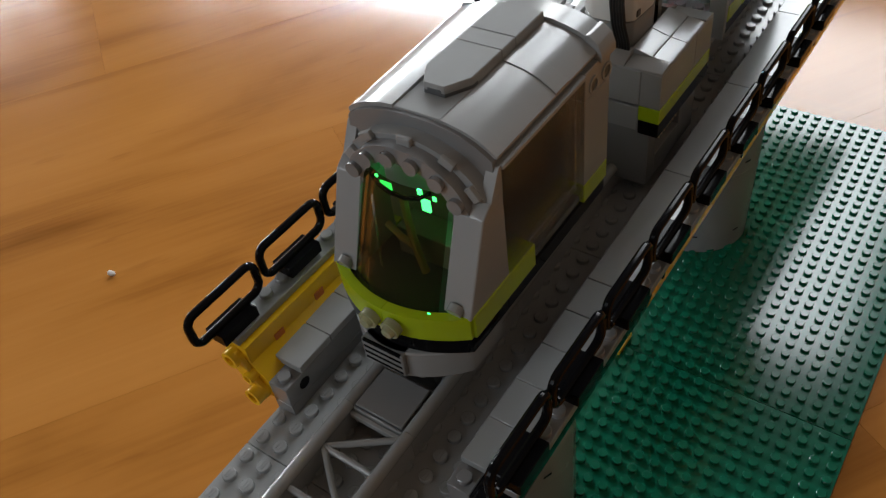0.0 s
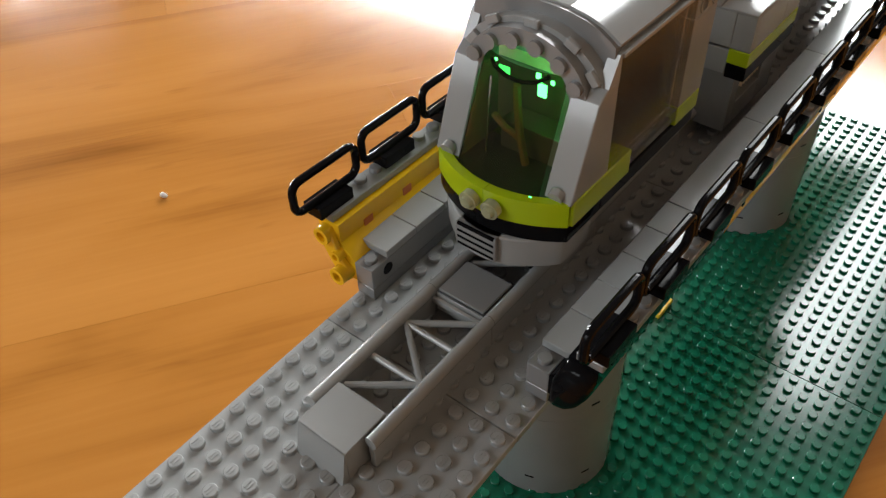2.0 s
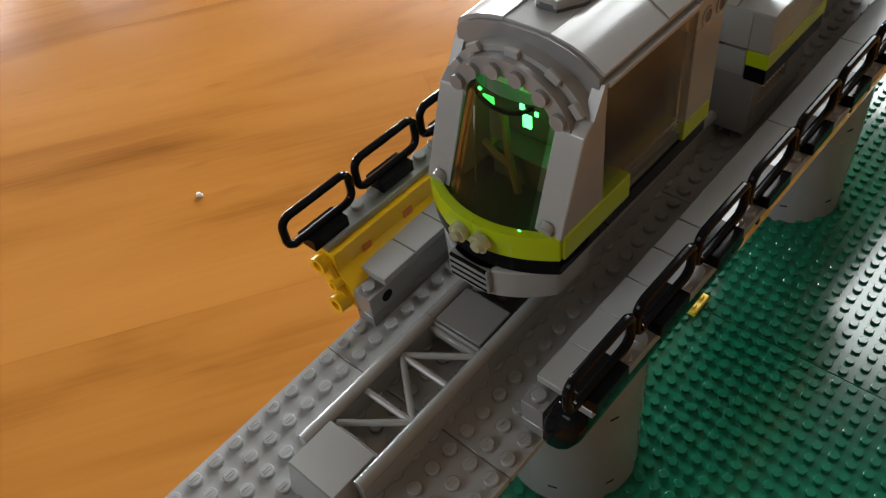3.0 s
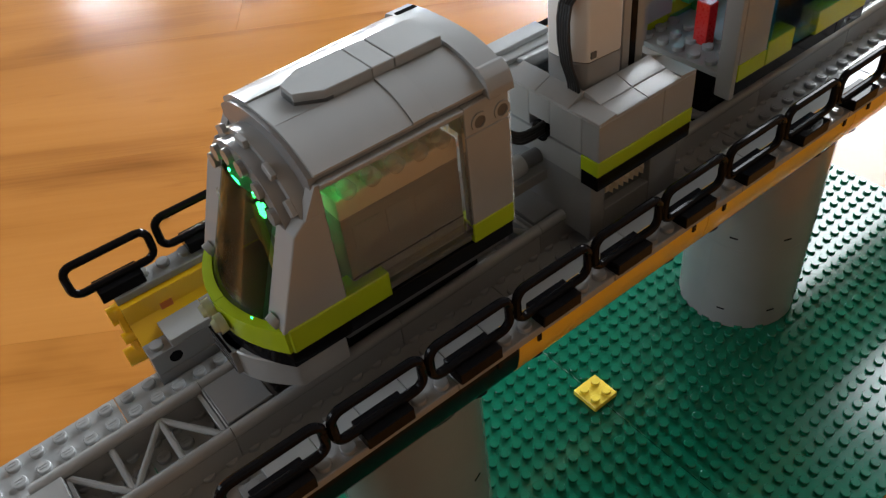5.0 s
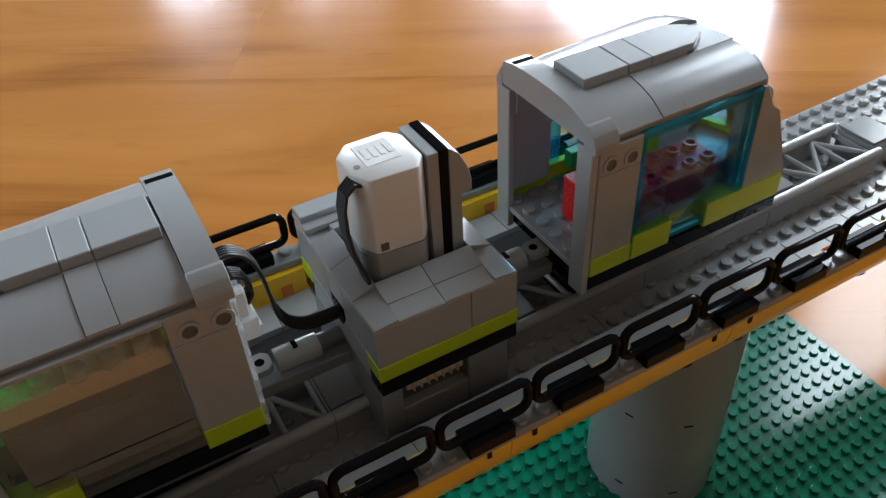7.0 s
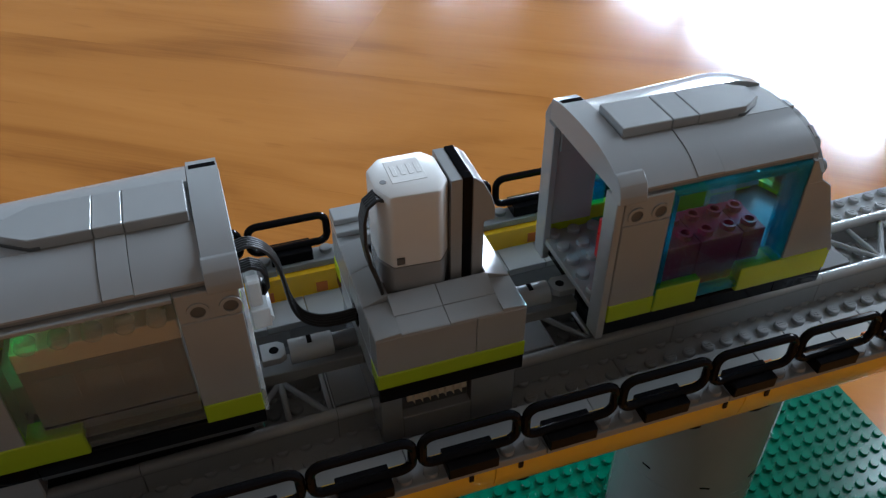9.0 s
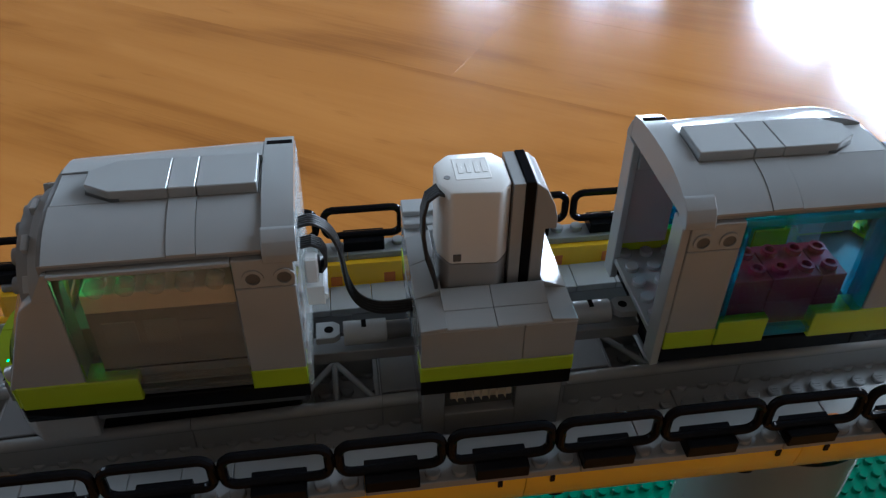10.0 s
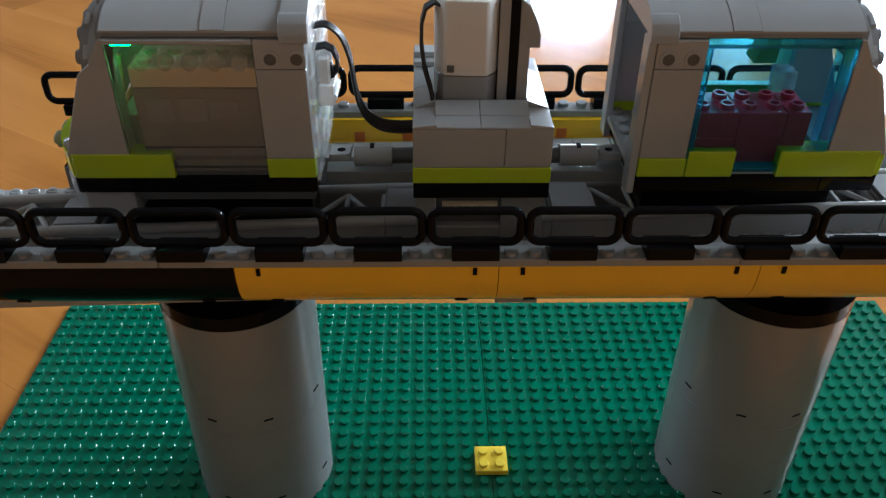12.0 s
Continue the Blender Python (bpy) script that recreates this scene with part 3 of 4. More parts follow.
ROOF = [(-3.12, 12.42), (-2.85, 12.62), (-2.4, 12.88), (-1.85, 13.08), (-1.2, 13.21), (-.5, 13.27), (.3, 13.27), (.95, 13.24), (1.6, 13.14), (2.2, 12.99), (2.7, 12.78), (3.05, 12.56), (3.12, 12.46)]


def near_slope(lift=0.0):
    """The curved slope on the railing's side with an upright lip along the eave."""
    return [(-3.12, 12.34)] + [(y, z + lift) for y, z in ROOF if y < -1.0] + [(-1.0, 13.24 + lift), (-1.0, 12.34)]


def far_slope(x0, x1, a, b):
    """The other curved slope, seated loosely: it lifts by a at x0 and by b at x1."""
    outline = [(1.0, 12.5), (1.0, 13.22)] + [(y, z) for y, z in ROOF if y > 1.0] + [(3.12, 12.3)]
    bm = prism(outline, "x", x0, x1)
    for k in range(1, 12):
        bmesh.ops.bisect_plane(bm, geom=bm.verts[:] + bm.edges[:] + bm.faces[:], plane_co=(x0 + (x1 - x0) * k / 12, 0, 0), plane_no=(1, 0, 0))
    for v in bm.verts:
        u = (v.co.x - x0) / (x1 - x0)
        v.co.z += a + (b - a) * u - (5.0 * max(0.0, u - .82) ** 1.5 if b > .4 else 0.0)
    return bm


def turned_round(bm, turn):
    """Turns a mesh of the front car's end round for the other car's far end."""
    if turn:
        for v in bm.verts:
            v.co = (46.7 - v.co.x, -v.co.y, v.co.z)
    return bm


def car_end(car, turn, glass, word):
    """The rounded end: skirt, black band, lime bumper, lights, glass, side pillars and studded arch."""
    def put(name, bm, mat, label="", parent=None):
        return part(name, turned_round(bm, turn), mat, parent or car, label)
    if not turn:
        put("skirt", prism(nose_outline(4.3, .19, 2.9, 8, 24), "z", 3.64, 5.05, bevel=.06), GREY)
    grille = None if turn else put("grille", box(4.22, 4.9, -.86, 1.13, 3.86, 5.05), MID, "grey grille with dark slots")
    # The grille is solid; black bars paint the shade of its slots.
    for z in () if turn else (3.85, 4.18, 4.51, 4.84):
        put("slot", box(4.205, 4.32, -.76, 1.03, z + .1, z + .22, None, 0), BLACK, "black bar for a shaded slot", grille)
    put("chassis_nose", prism(nose_outline(4.62, .118, 3.12, 8.2, 24), "z", 5.06, 5.86, bevel=.03), BLACK, "black band under the bumper")
    for lo, hi in ((-3.12, -.01), (.01, 3.12)):
        pts = [p for p in nose_outline(4.56, .118, 3.12, 6.4, 32)[1:-1] if lo - .02 <= p[1] <= hi + .02]
        pts = [(x, min(max(y, lo), hi)) for x, y in pts]
        back = [(x + .42, y) for x, y in pts[::-1]]
        put("bumper", prism(pts + back, "z", 5.87, 7.0), LIME, "lime green curved bumper")
    put("sill", prism(nose_outline(4.95, .118, 2.9, 8.2, 20), "z", 5.88, 6.7), DARK)
    for y in (.52, -.5):
        lamp = put("headlight", tube((4.55, y, 6.38), (4.24, y, 6.36), .4, n=20), BLUE_EDGE if turn else LAMP_CLEAR, "clear blue round lamp" if turn else "clear yellowish round headlight")
        put("rim", tube((4.24, y, 6.36), (4.07, y, 6.35), .29, n=18, r2=.22), BLUE_EDGE if turn else LAMP_CLEAR, "", lamp)
    bm = bmesh.new()
    ny, nz, grid = 12, 8, []
    for side in (0, .13):
        rows = []
        for k in range(nz + 1):
            z = 6.7 + 4.5 * k / nz
            rows.append([bm.verts.new((5.35 + .4 * (z - 6.75) - .45 * (1 - (2 * j / ny - 1) ** 2) + side, (2 * j / ny - 1) * (1.9 - .02 * (z - 6.5)), z)) for j in range(ny + 1)])
        grid.append(rows)
        for k in range(nz):
            for j in range(ny):
                bm.faces.new((rows[k][j], rows[k][j + 1], rows[k + 1][j + 1], rows[k + 1][j]))
    for k in range(nz):
        for j in (0, ny):
            bm.faces.new((grid[0][k][j], grid[0][k + 1][j], grid[1][k + 1][j], grid[1][k][j]))
    for j in range(ny):
        for k in (0, nz):
            bm.faces.new((grid[0][k][j], grid[0][k][j + 1], grid[1][k][j + 1], grid[1][k][j]))
    put("windscreen", bm, SMOKE_DARK if glass is SMOKE else glass, word + " transparent windscreen")
    for s in (1, -1):
        y0, y1 = sorted((s * 3.2, s * 2.02))
        bm = prism([(5.66, 6.92), (8.3, 6.92), (8.3, 11.0), (7.5, 11.0), (7.02, 10.62)], "y", y0, y1, bevel=.04)
        tube((5.84, s * 2.55, 7.24), (5.55, s * 2.55, 7.13), .3, bm, 16)
        put("front_pillar", bm, GREY)
        y0, y1 = sorted((s * 3.2, s * 2.75))
        put("side_cheek", prism([(7.55, 10.98), (8.3, 10.98), (8.3, 12.08), (8.15, 12.08)], "y", y0, y1), GREY)
    put("gable", prism([(-3.1, 11.0)] + [(y * .97, z - .1) for y, z in ROOF] + [(3.1, 11.0)], "x", 8.05, 8.3), MID)
    arch = put("outer_arch", prism(arc(0, 10.2, 3.18, 0, 180, 40, 2.5) + arc(0, 10.2, 2.62, 180, 0, 40, 2.1), "x", 7.5, 8.3), GREY, "grey outer arch round the windscreen")
    for y, z, lean in ((-2.62, 11.3, 50), (-1.7, 12.3, 28), (0, 12.62, 0), (1.7, 12.3, -28), (2.62, 11.3, -50)):
        c, d = math.cos(radians(lean)), math.sin(radians(lean))
        pts = [(y + u * c - v * d, z + u * d + v * c) for u, v in ((-.3, -.17), (.3, -.17), (.3, .17), (-.3, .17))]
        put("tooth", prism(pts, "x", 7.3, 7.52, None, .03), GREY, "", arch)
    arch = put("inner_arch", prism(arc(0, 10.35, 2.66, 0, 180, 40, 2.16) + arc(0, 10.35, 1.95, 180, 0, 40, 1.5), "x", 7.02, 8.0), MID, "grey studded inner arch")
    for y, z in ((-2.2, 10.98), (-1.5, 11.67), (-.5, 12.02), (.5, 12.02), (1.5, 11.67), (2.2, 10.98)):
        put("stud", tube((7.06, y, z), (6.82, y, z), .3, n=16), MID, "", arch)


def pin_brick(car, x0, y, s, z0, z1, pins):
    bm = box(x0, x0 + 2.05, min(y, y - s), max(y, y - s), z0, z1)
    for x in pins:
        tube((x, y - s * .1, 11.29), (x, y + s * .06, 11.29), .37, bm, 20, hole=.25)
    b = part("pin_brick", bm, GREY, car)
    for x in pins:
        # Dark disc inside the ring, for the hole's shade.
        part("pin_hole", tube((x, y - s * .1, 11.29), (x, y + s * .008, 11.29), .25, n=18), DARK, b, "dark disc for the shade in a pin hole")


RIB = [(-2.62, 12.2), (-2.62, 12.93), (-2.3, 13.08), (-1.8, 13.23), (-1.2, 13.35), (-.4, 13.41), (.5, 13.42), (1.4, 13.39), (2.2, 13.31), (2.75, 13.2), (2.84, 13.05), (2.84, 12.2)]


def roof(car, cuts, rib, plates, arrow, lift_a, lift_b):
    for x0, x1, lift in cuts:
        part("roof_slope", prism(near_slope(lift), "x", x0 + .012, x1 - .012), GREY, car)
    part("roof_ridge", box(cuts[0][0] + .012, cuts[-1][1] - .012, -.985, .985, 12.6, 13.24), GREY, car)
    part("roof_slope", far_slope(cuts[0][0] + .012, cuts[-1][1] - .012, lift_a, lift_b), GREY, car)
    r0, r1 = rib
    part("roof_rib", prism(RIB, "x", r0 + .012, r1 - .012), GREY, car)
    part("rib_foot", prism([(-3.36, 11.98), (-3.34, 12.3), (-3.16, 12.72), (-2.8, 13.0), (-2.64, 13.0), (-2.64, 11.98)], "x", r0 - .03, r1 + .03, bevel=.03), GREY, car)
    part("rib_foot", prism([(3.3, 11.98), (3.3, 12.3), (2.95, 12.9), (2.86, 12.9), (2.86, 11.98)], "x", r0, r1, bevel=.02), GREY, car)
    # Black strip in place of a cut slot, for its shade.
    part("rib_slot", box(r0 + .1, r1 - .06, 2.05, 2.3, 13.25, 13.335, None, 0), BLACK, car, "black strip for a shaded slot on the roof")
    for x0, x1 in plates:
        part("roof_plate", box(x0 + .012, x1 - .012, -.98, .98, 13.25, 13.68), GREY, car)
    tip, a, b = arrow
    way = 1 if a > tip else -1
    part("roof_arrow", prism([(tip, -.42), (a, -.98), (b, -.98), (b, .98), (a, .98), (tip, .42)], "z", 13.25, 13.68, bevel=.03), GREY, car, "pointed grey roof plate")
    # The point is solid; dark bands colour in the shade of its hollow underside.
    nose = [(tip - .012 * way, -.43), (a, -.992), (a + .3 * way, -.992), (a + .3 * way, .992), (a, .992), (tip - .012 * way, .43)]
    part("arrow_recess", prism(nose, "z", 13.26, 13.38), DARK, car, "dark band for the shade under the plate's point")
    part("arrow_slot", box(*sorted((tip + .1 * way, tip - .015 * way)), -.28, .28, 13.27, 13.5, bevel=0), DARK, car)


car = thing("front_car", (11, 0, 1.75), "light grey toy train car with smoked windows and lime trim", "train car", "train cars")
car_end(car, False, SMOKE, "smoked")
# One black block for the running gear, with the shade under the car coloured in.
part("bogie", box(6.5, 15.6, -1.25, 1.25, 1.85, 4.25), BLACK, car, "black block for the running gear and the shade around it")
part("chassis", box(8.2, 16.2, -3.12, 3.12, 5.06, 5.84), BLACK, car, "black chassis band")
part("floor_plate", box(8.2, 16.1, -3.0, 3.0, 5.85, 6.2), DARK, car)
part("skirt_plate", box(8.1, 16.0, -2.8, 2.8, 4.5, 5.09), DARK, car)
for s in (1, -1):
    y = s * 3.22
    def slab(x0, x1, t, z0, z1, bevel=.035, out=0.0):
        return box(x0, x1, min(y + s * out, y - s * t), max(y + s * out, y - s * t), z0, z1, None, bevel)
    part("trim", slab(5.84, 10.12, 1, 5.85, 7.02, .05, .03), LIME, car, "lime green side brick")
    part("trim", slab(14.14, 16.2, 1, 5.85, 6.78), LIME, car, "lime green side brick")
    part("rear_panel", slab(14.15, 16.2, .5, 6.79, 10.84), GREY, car)
    pin_brick(car, 14.15, y, s, 10.86, 12.08, (14.8, 15.85))
    part("side_window", slab(8.34, 14.12, .2, 6.75, 11.88, .02), SMOKE, car, "smoked transparent side window")
    part("window_rail", slab(8.3, 14.12, .5, 11.9, 12.09, .03, .07), GREY, car)
    part("window_sill", slab(10.14, 14.1, .45, 6.2, 6.73), SMOKE, car, "smoked lower window edge")
part("roof_deck", box(8.25, 16.2, -3.02, 3.02, 12.1, 12.33), MID, car)
roof(car, ((8.22, 12.15, 0), (12.15, 13.1, .05), (13.1, 15.25, 0)), (15.25, 16.35), ((12.15, 13.1), (13.1, 15.15)), (9.35, 10.25, 12.15), .06, .32)
part("rear_gable", prism([(-3.1, 11.0)] + [(y * .97, z - .06) for y, z in ROOF] + [(3.1, 11.0)], "x", 15.7, 16.1), GREY, car)
for z0, z1 in ((5.64, 6.8), (6.82, 8.0), (8.02, 9.2), (9.22, 10.4), (10.42, 11.6), (11.62, 12.5)):
    for y0, y1 in ((-3.1, -1.0), (-.98, .98), (1.0, 3.1)):
        part("rear_brick", box(16.22, 16.38, y0, y1, z0, z1, None, .03), CLEAR, car, "clear plastic rear brick")
part("battery_box", box(8.9, 14.05, -2.75, 2.75, 6.03, 9.87), BATTERY, car, "grey battery box inside the car")
bm = box(8.9, 14.05, -2.76, 2.76, 9.88, 10.74)
for i in range(5):
    for j in range(5):
        stud(9.45 + i, -2.2 + 1.1 * j, 10.74, bm)
part("battery_lid", bm, TAN, car, "tan studded top of the battery box")
for i in range(5):
    part("clear_stud", tube((9.45 + i, -2.85, 10.95), (9.45 + i, -2.5, 10.95), .33, n=16), CLEAR, car, "clear stud lit green")
part("box_groove", box(8.92, 14.03, -2.765, -2.7, 7.08, 7.16, None, 0), BLACK, car, "dark seam on the battery box")
# Paler thin rectangles on the box's near side.
part("box_label", box(11.95, 13.2, -2.775, -2.74, 8.5, 9.25, None, .02), GREY, car, "pale rectangle on the battery box")
for x in (9.3, 10.7):
    part("box_panel", box(x, x + 1.15, -2.785, -2.74, 8.3, 9.4, None, .03), GREY, car)
# Glowing bar added for the green shine under the roof.
part("led", box(8.5, 9.3, -2.96, -2.9, 11.74, 11.79, None, .01), LED, car, "glowing bar for the green shine along the window's top")
part("led", box(7.0, 7.12, -1.0, -.62, 10.08, 10.62, None, .04), LED, car, "glowing green light")
part("led", box(7.0, 7.1, -.72, -.52, 10.78, 11.02, None, .03), LED, car, "glowing green light")
part("led", box(7.0, 7.08, -1.32, -1.16, 10.74, 10.92, None, .03), LED, car, "glowing green light")
part("led", box(7.0, 7.06, .62, 1.12, 10.5, 10.82, None, .03), LED_DIM, car, "dim green light block")
part("led", box(7.0, 7.08, 1.2, 1.34, 10.9, 11.02, None, .03), LED, car, "glowing green light")
# No lamp here: a glowing chip imitates green light spilt on the bumper.
part("led", box(5.2, 5.26, -1.76, -1.64, 6.93, 7.02, None, .01), LED_DIM, car, "glowing chip standing in for green light at the windscreen's foot")
part("led_wire", hose([(7.0, 1.4, 11.0), (6.95, 1.25, 10.72), (6.92, .7, 10.5), (6.92, 0, 10.48), (6.95, -.6, 10.66), (7.0, -1.1, 11.05)], .09, n=8), BLACK, car, "thin black wire")
part("cab_seat", box(7.6, 8.8, -1.4, 1.4, 6.5, 8.0), BATTERY, car, "grey brick behind the windscreen")
part("cab_strut", hose([(7.35, .5, 10.0), (7.3, .42, 9.2), (7.2, .2, 8.0), (7.1, -.2, 6.7)], .16, n=8), ORANGE_TAN, car, "tan bar behind the windscreen")
part("cab_strut", hose([(7.25, .3, 7.75), (7.3, .9, 7.9), (7.4, 1.6, 8.25)], .14, n=8), ORANGE_TAN, car, "tan bar behind the windscreen")
part("cab_tube", tube((6.35, .98, 10.7), (6.1, 1.03, 7.4), .04, n=8), CLEAR, car, "thin clear bar behind the windscreen")


def bracket(x0):
    """Clear clip plate on the car's end that holds the coiled cable."""
    t = thing("cable_clip", (x0, -1, 8.2), "clear plastic clip holding the black cable", "clip")
    part("plate", box(x0, x0 + .66, -1.9, -.1, 8.65, 9.55), CLIP, t)
    for y in (-1.75, -.75):
        part("jaw", box(x0, x0 + .5, y, y + .5, 9.56, 10.75, None, .08), CLIP, t)
    part("bar", tube((x0 + .62, -1.85, 9.0), (x0 + .62, -.15, 9.0), .16, n=12), CLIP, t)


bracket(16.43)

cable = thing("cable", (16.4, -.8, 6), "ribbed black flat cable between the cars", "cable")
LINE = ((16.3, 11.85), (16.85, 11.9), (17.4, 11.4), (17.72, 10.5), (17.84, 9.4), (18.0, 8.4), (18.35, 7.6), (19.0, 7.1), (19.8, 6.95), (20.5, 6.95))
for k in range(5):
    o = -.26 + .13 * k
    pts = []
    for i, (x, z) in enumerate(LINE):
        a = radians(min(max(i - 2, 0) * 22, 85))
        pts.append((x, -1.0 + .06 * i + o * math.cos(a), z + o * math.sin(a)))
    smooth_pts = []
    for i in range(len(pts) - 1):
        p0, p1, p2, p3 = [Vector(pts[min(max(i + q, 0), len(pts) - 1)]) for q in (-1, 0, 1, 2)]
        for u in (0, .25, .5, .75):
            smooth_pts.append(.5 * ((2 * p1) + (p2 - p0) * u + (2 * p0 - 5 * p1 + 4 * p2 - p3) * u * u + (3 * p1 - p0 - 3 * p2 + p3) * u ** 3))
    part("strand", hose(smooth_pts + [Vector(pts[-1])], .068, n=8), RUBBER, cable)
for k in range(5):
    o = -.26 + .13 * k
    part("coil", hose([(16.35, -1.0 + o, 10.95), (16.75, -1.0 + o, 11.02), (17.05, -1.0 + o, 10.85), (17.22, -1.0 + o, 10.45), (17.2, -1.0 + o, 10.0), (17.0, -1.0 + o, 9.7)], .075, n=8), RUBBER, cable)
part("plug", box(16.6, 17.0, -1.22, -.78, 9.6, 10.2), RUBBER, cable)


def coupling(x0, x1, flip):
    t = thing("coupling", ((x0 + x1) / 2, 0, 4.9), "grey pin coupling between two cars", "coupling", "couplings")
    a, b = (x0, x1) if not flip else (x1, x0)
    d = 1 if b > a else -1
    bm = prism([(a, -.5), (a + d * .75, -.5), (a + d * 1.0, -.3), (a + d * 1.0, .3), (a + d * .75, .5), (a, .5)], "z", 5.15, 5.5, bevel=.03)
    part("lug", bm, GREY, t)
    # Hole and slot are black pieces that paint the shade, nothing is cut.
    part("lug_hole", tube((a + d * .55, 0, 5.45), (a + d * .55, 0, 5.51), .2, n=16), BLACK, t, "black disc for the shade in the lug's hole")
    part("barrel", tube((a + d * 1.15, 0, 5.2), (b - d * 1.0, 0, 5.2), .52, n=24), GREY, t)
    part("slot", box(*sorted((a + d * 1.9, a + d * 2.1)), -.2, .2, 5.45, 5.74, None, 0), BLACK, t)
    part("joint", tube((b - d * .98, 0, 5.2), (b, 0, 5.2), .4, n=18), DARK, t)
    part("beam", box(x0 - .2, x1 + .2, -.5, .5, 4.0, 4.6), MID, t)


coupling(16.45, 20.38, False)
coupling(26.3, 30.2, True)

# ---- motor car ----
car = thing("motor_car", (23.3, 0, 1.75), "grey toy train car with lime band and motor well", "train car", "train cars")
X0, X1, YB = 20.42, 26.33, 3.72
part("lower_body", box(X0 + .1, X0 + 1.0, -YB + .45, YB - .45, 2.0, 5.2), MID, car)
part("lower_body", box(X1 - 2.0, X1 - .1, -YB + .45, YB - .45, 2.0, 5.2), MID, car)
part("lower_body", box(X0 + 1.0, X1 - 2.0, -YB + .9, YB - .9, 2.0, 5.2), DARK, car)
part("lower_body", box(X0 + 1.0, X1 - 2.0, -YB + .45, YB - .45, 2.0, 3.3), MID, car)
part("core", box(X0 + .01, X1 - .01, -YB + 1.02, YB - 1.02, 5.21, 6.5), GREY, car)
for s in (1, -1):
    lo, hi = sorted((s * YB, s * (YB - 1)))
    part("chassis", box(X0, X1, lo, hi, 5.09, 5.85), BLACK, car, "black chassis band")
    part("band", box(X0 - .02, X1 + .02, lo - .02, hi + .02, 5.86, 6.61), LIME, car, "lime green band")
for x0, x1 in ((X0, X0 + 3.9), (X0 + 3.9, X1)):
    for s in (1, -1):
        part("wall_brick", box(x0 + .008, x1 - .008, *sorted((s * YB, s * (YB - 1))), 6.62, 8.42), GREY, car)
for x0, x1 in ((X0, X0 + 1), (X1 - 1, X1)):
    part("wall_brick", box(x0, x1, -YB + 1.01, -.8, 6.62, 8.42), GREY, car)
    part("wall_brick", box(x0, x1, .5, YB - 1.01, 6.62, 8.42), GREY, car)
    part("wall_brick", box(x0, x1, -.8, .5, 7.2, 8.42), GREY, car)
# Solid black disc, painted shade of the cable opening.
part("cable_hole", tube((X0 + .4, -.2, 6.6), (X0 - .01, -.2, 6.6), .5, n=20), BLACK, car, "black disc for the shade in the cable opening")
part("well_floor", box(X0 + 1, X1 - 1, -YB + 1, YB - 1, 6.51, 7.6), DARK, car)
for s in (1, -1):
    for x0, x1 in ((X0 + .95, X0 + 2.85), (X0 + 2.85, X1 - .95)):
        part("tile", prism([(s * YB, 8.43), (s * YB, 8.5), (s * (YB - .06), 8.54), (s * 2.85, 8.66), (s * 2.85, 8.43)], "x", X0 + .98 if x0 < 22 else x0 + .01, x1 - .01, bevel=.02), GREY, car)
        part("slope", prism([(s * 2.83, 8.43), (s * 2.83, 8.66), (s * 1.9, 8.93), (s * 1.82, 8.9), (s * 1.82, 8.43)], "x", x0 + .01, x1 - .01, bevel=.02), GREY, car)
for a, d in ((X0, 1), (X1, -1)):
    for y0, y1 in ((-YB, -1.9), (-1.9, .1), (.1, 1.9), (1.9, YB)):
        edge = y0 == -YB or y1 == YB
        pts = [(a, 8.43), (a, 8.5), (a + d * .06, 8.54), (a + d * 1.0, 8.64 if edge else 8.9), (a + d * 1.0, 8.43)]
        part("slope", prism(pts, "y", y0 + .01, y1 - .01, bevel=.02), GREY, car)
part("rear_plate", box(X0 - .02, X0 + 3.4, 2.3, YB, 8.67, 8.93), GREY, car)
part("rear_plate", box(X0, X0 + 3.4, 2.8, YB, 8.94, 9.21), GREY, car)
gear = part("gear", tube((21.7, -2.75, 4.1), (24.2, -2.75, 4.1), .32, n=18), TAN, car, "tan gear in the side opening")
for i in range(7):
    part("tooth", prism([(21.95 + .33 * i - .09, -2.9), (21.95 + .33 * i + .09, -2.9), (21.95 + .33 * i, -3.25)], "z", 3.95, 4.3), TAN, gear)

def soft_prism(points, z0, z1, r):
    """An upright block with rounded edges."""
    bm = prism(points, "z", z0, z1)
    bmesh.ops.bevel(bm, geom=bm.edges[:], offset=r, segments=2, affect="EDGES", profile=.5)
    return bm


motor = thing("motor", (22.7, -.5, 7.6), "white and grey motor block standing in the grey car", "motor")
OCT = [(21.35, -1.0), (21.75, -1.72), (23.55, -1.85), (24.02, -1.25), (24.02, .3), (23.6, .85), (21.95, .85), (21.35, .2)]
shell = part("housing", soft_prism(OCT, 9.92, 13.17, .13), WHITE, motor, "white plastic housing")
part("label_frame", box(22.05, 23.35, -.95, .45, 13.15, 13.185, None, .01), WHITE, shell)
bm = bmesh.new()
for x in (22.2, 22.5, 22.8, 23.08):
    box(x, x + .16, -.55, .1, 13.18, 13.2, bm, .005)
part("raised_mark", bm, WHITE, shell, "raised plain bars")
part("screw", tube((21.75, -.75, 13.15), (21.75, -.75, 13.19), .12, n=12), MID, shell)
part("base", prism(OCT, "z", 7.7, 9.91, bevel=.06), MID, motor, "grey motor base")
part("square_mark", box(21.87, 22.17, -1.80, -1.72, 10.12, 10.42, None, .01), DARK, shell, "small dark square")
bow = [(24.88, 7.7), (24.88, 13.14), (24.95, 13.14), (25.3, 12.85), (25.62, 12.2), (25.78, 11.6), (25.78, 11.1), (25.35, 11.1), (25.35, 7.7)]
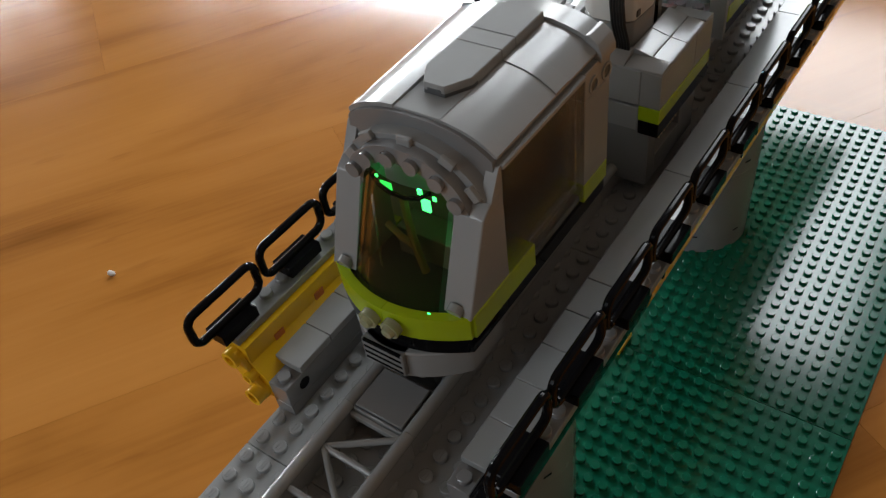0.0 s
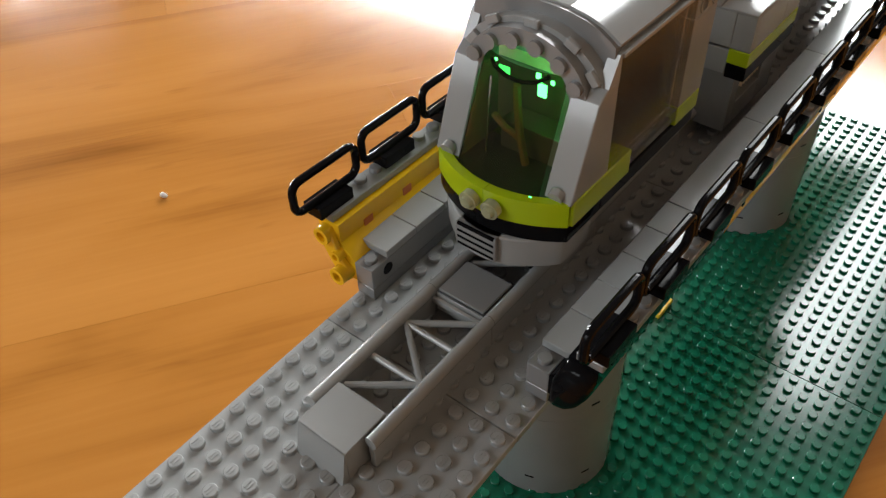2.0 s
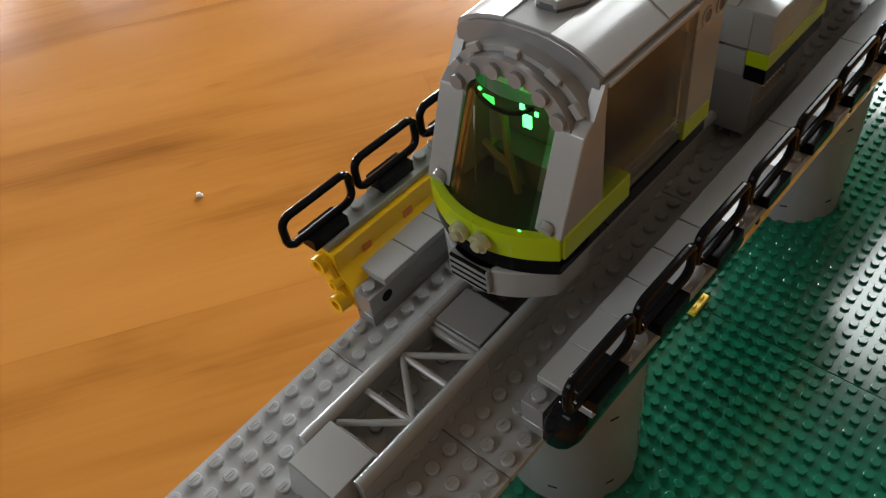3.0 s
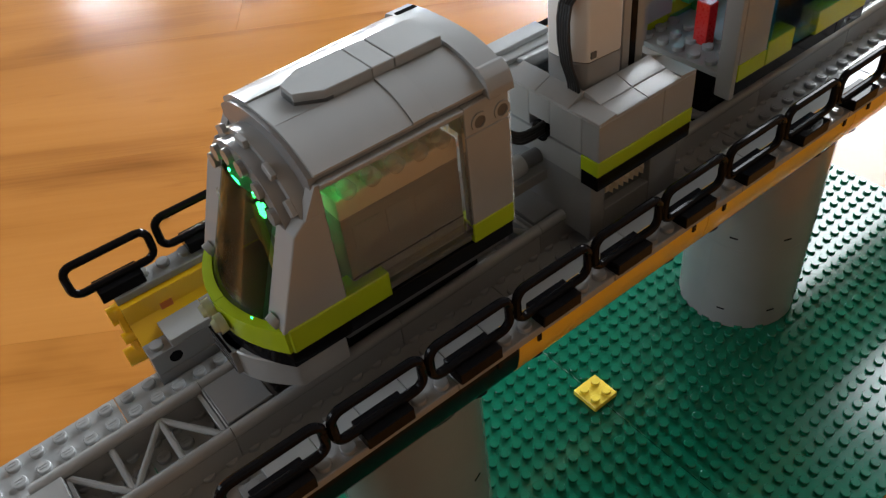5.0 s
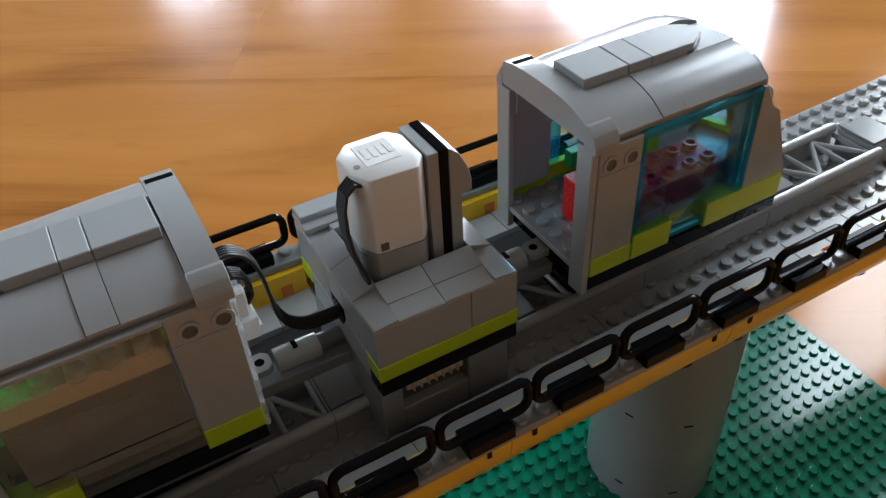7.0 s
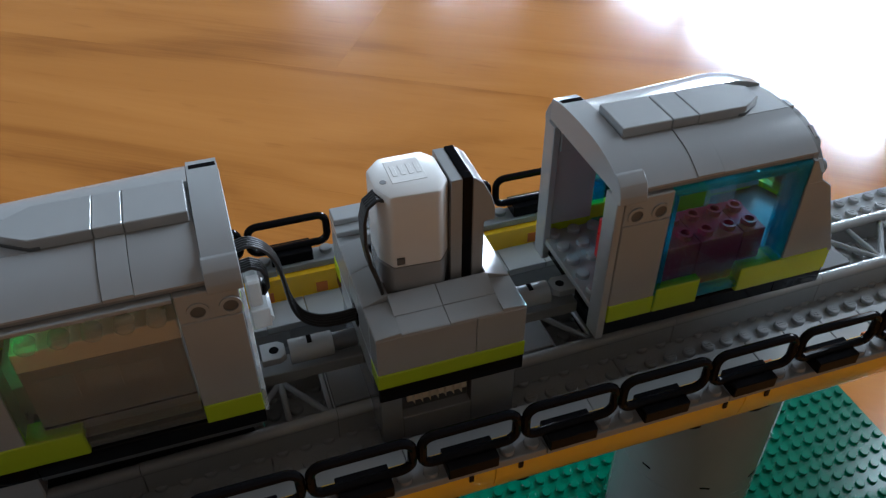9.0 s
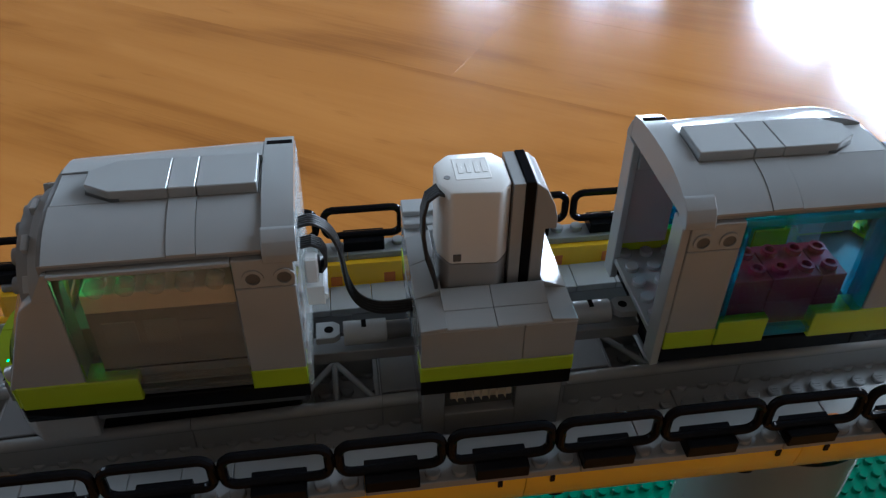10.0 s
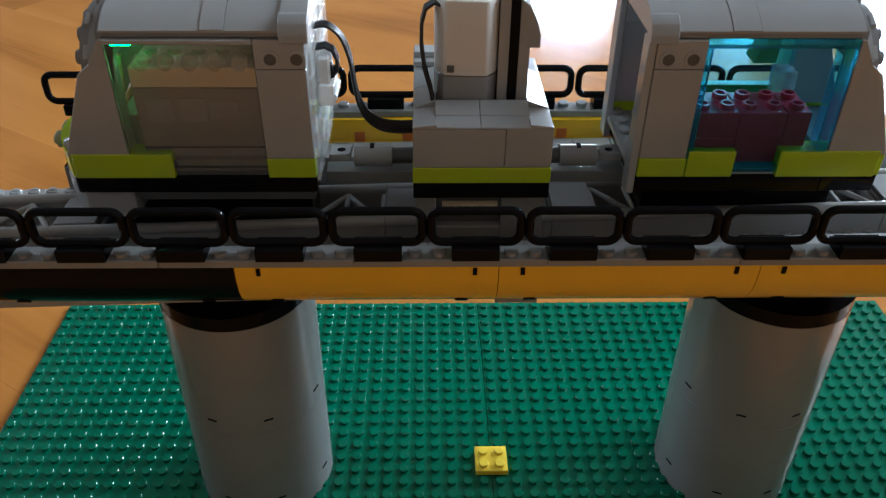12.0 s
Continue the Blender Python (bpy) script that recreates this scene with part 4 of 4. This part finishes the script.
part("gearbox", prism([(24.04, 7.7), (24.04, 13.2), (24.48, 13.2), (24.48, 7.7)], "y", -1.5, .7, bevel=.02), GREY, motor)
part("stripe", box(24.49, 24.87, -1.515, .715, 7.7, 13.25), BLACK, motor, "black stripe")
part("bracket", prism(bow, "y", -1.5, .7, bevel=.03), GREY, motor, "rounded grey bracket")
for k in range(5):
    o = .14 * k
    part("lead", hose([(21.7, -1.35 + o, 12.8), (21.35, -1.4 + o, 12.95), (20.98, -1.45 + o, 12.7), (20.82, -1.5 + o, 12.1), (20.8, -1.55 + o, 11.2), (20.92, -1.6 + o, 10.2), (21.2, -1.7 + o, 9.2), (21.4, -1.7 + o, 8.0)], .08, n=8), RUBBER, motor, "ribbed black lead")

# ---- rear car with blue windows ----
car = thing("rear_car", (35.5, 0, 1.75), "light grey toy train car with transparent blue windows", "train car", "train cars")
car_end(car, True, BLUE, "blue")
part("chassis", box(30.22, 38.5, -3.12, 3.12, 5.06, 5.84), BLACK, car, "black chassis band")
# Black block again for running gear plus the shade beneath.
part("bogie", box(31.2, 40.2, -1.25, 1.25, 1.85, 4.7), BLACK, car, "black block for the running gear and the shade around it")
bm = box(29.95, 38.6, -3.0, 3.0, 5.85, 6.15)
for i in range(3):
    for j in range(6):
        stud(30.45 + i, -2.5 + j, 6.15, bm)
part("floor_plate", bm, GREY, car)
for s in (1, -1):
    y = s * 3.22
    def slab(x0, x1, t, z0, z1, bevel=.035, out=0.0):
        return box(x0, x1, min(y + s * out, y - s * t), max(y + s * out, y - s * t), z0, z1, None, bevel)
    part("trim", slab(30.22, 32.3, .4, 5.85, 6.76), LIME, car, "lime green side brick")
    part("trim", slab(32.32, 34.42, .4, 5.85, 7.13, .05, .03), LIME, car, "lime green side brick")
    part("trim", slab(36.35, 40.75, 1, 5.84, 7.13, .05, .03), LIME, car, "lime green side brick")
    part("door_post", slab(30.2, 32.25, .7, 6.78, 10.84), GREY, car)
    pin_brick(car, 30.2, y, s, 10.86, 12.08, (30.72, 31.72))
    part("window_pane", slab(32.28, 38.35, .18, 6.1, 11.86, .02), BLUE, car, "transparent blue side window")
    part("window_edge", slab(32.28, 38.35, .5, 11.74, 12.08), BLUE_EDGE, car, "transparent blue window edge")
    part("window_edge", slab(32.28, 32.5 if s < 0 else 33.1, .3, 6.72, 11.73), BLUE_EDGE, car, "transparent blue window edge")
    part("window_edge", slab(32.5, 37.88, .45, 6.12, 6.4), BLUE_EDGE, car, "transparent blue window edge")
    part("window_edge", slab(37.9, 38.3, .9, 6.4, 11.73), BLUE_EDGE, car, "transparent blue corner edge")
for s in (1, -1):
    part("door_jamb", box(29.85, 30.18, *sorted((s * 3.2, s * 2.3)), 5.0, 12.08), GREY, car)
part("roof_deck", box(30.2, 38.4, -3.05, 3.05, 12.1, 12.33), MID, car)
roof(car, ((30.95, 33.15, 0), (33.15, 34.3, .03), (34.3, 38.5, 0)), (29.88, 30.95), ((31.0, 33.15), (33.15, 34.3)), (37.3, 36.4, 34.3), .12, .46)
block = thing("brick_stack", (35, -1, 6.05), "dark red hollow studded bricks inside the rear car", "bricks")
for z0, z1 in ((6.3, 7.5), (7.51, 8.7)):
    for x0, x1 in ((32.35, 34.38), (34.4, 36.43), (36.45, 37.5)):
        brick = part("brick", box(x0, x1, -2.72, -.6, z0, z1), MAROON, block)
        if z0 > 7:
            for i in range(round((x1 - x0) / 1.02)):
                for j in range(2):
                    part("hollow_stud", tube((x0 + .52 + 1.05 * i, -2.2 + 1.05 * j, z1), (x0 + .52 + 1.05 * i, -2.2 + 1.05 * j, z1 + .24), .32, n=18, hole=.2), MAROON, brick)
solo("brick", box(31.45, 32.1, -.35, .45, 6.16, 8.4), RED, (31.7, .1, 6.16), "red upright brick on the car floor", "brick")
solo("clear_brick", box(36.7, 37.5, -.5, .5, 6.16, 9.6, None, .06), CLEAR, (37, .1, 6.16), "clear transparent brick inside the rear car", "brick")
leaf = thing("green_brick", (33, 2.2, 6.05), "green brick by the far blue window", "brick")
bm = box(33.3, 37.8, 2.3, 2.85, 6.9, 7.75)
box(34.2, 36.9, 2.3, 2.85, 6.03, 6.89, bm)
part("block", bm, GREEN2, leaf)
slope_thing = thing("lime_slope", (36.8, 2.3, 9.1), "lime green sloped brick inside the rear car", "brick")
part("wedge", prism([(36.3, 9.1), (37.4, 9.1), (37.4, 10.8), (37.0, 10.8)], "y", 1.7, 2.9, bevel=.03), GREEN2, slope_thing)

# ---- loose things on the floor ----
LEVEL[0] = 0.0
crumb = bmesh.new()
bmesh.ops.create_icosphere(crumb, subdivisions=2, radius=.34)
for v in crumb.verts:
    v.co = Vector((11.3, 39.2, FLOOR + .22)) + v.co * (0.8 + .5 * noise.noise(v.co * 3)) * Vector((1.2, .9, .7)).length / 1.6
solo("crumb", crumb, WHITE, (11.3, 39.2, FLOOR), "tiny white crumb lying on the wood floor", "crumb")
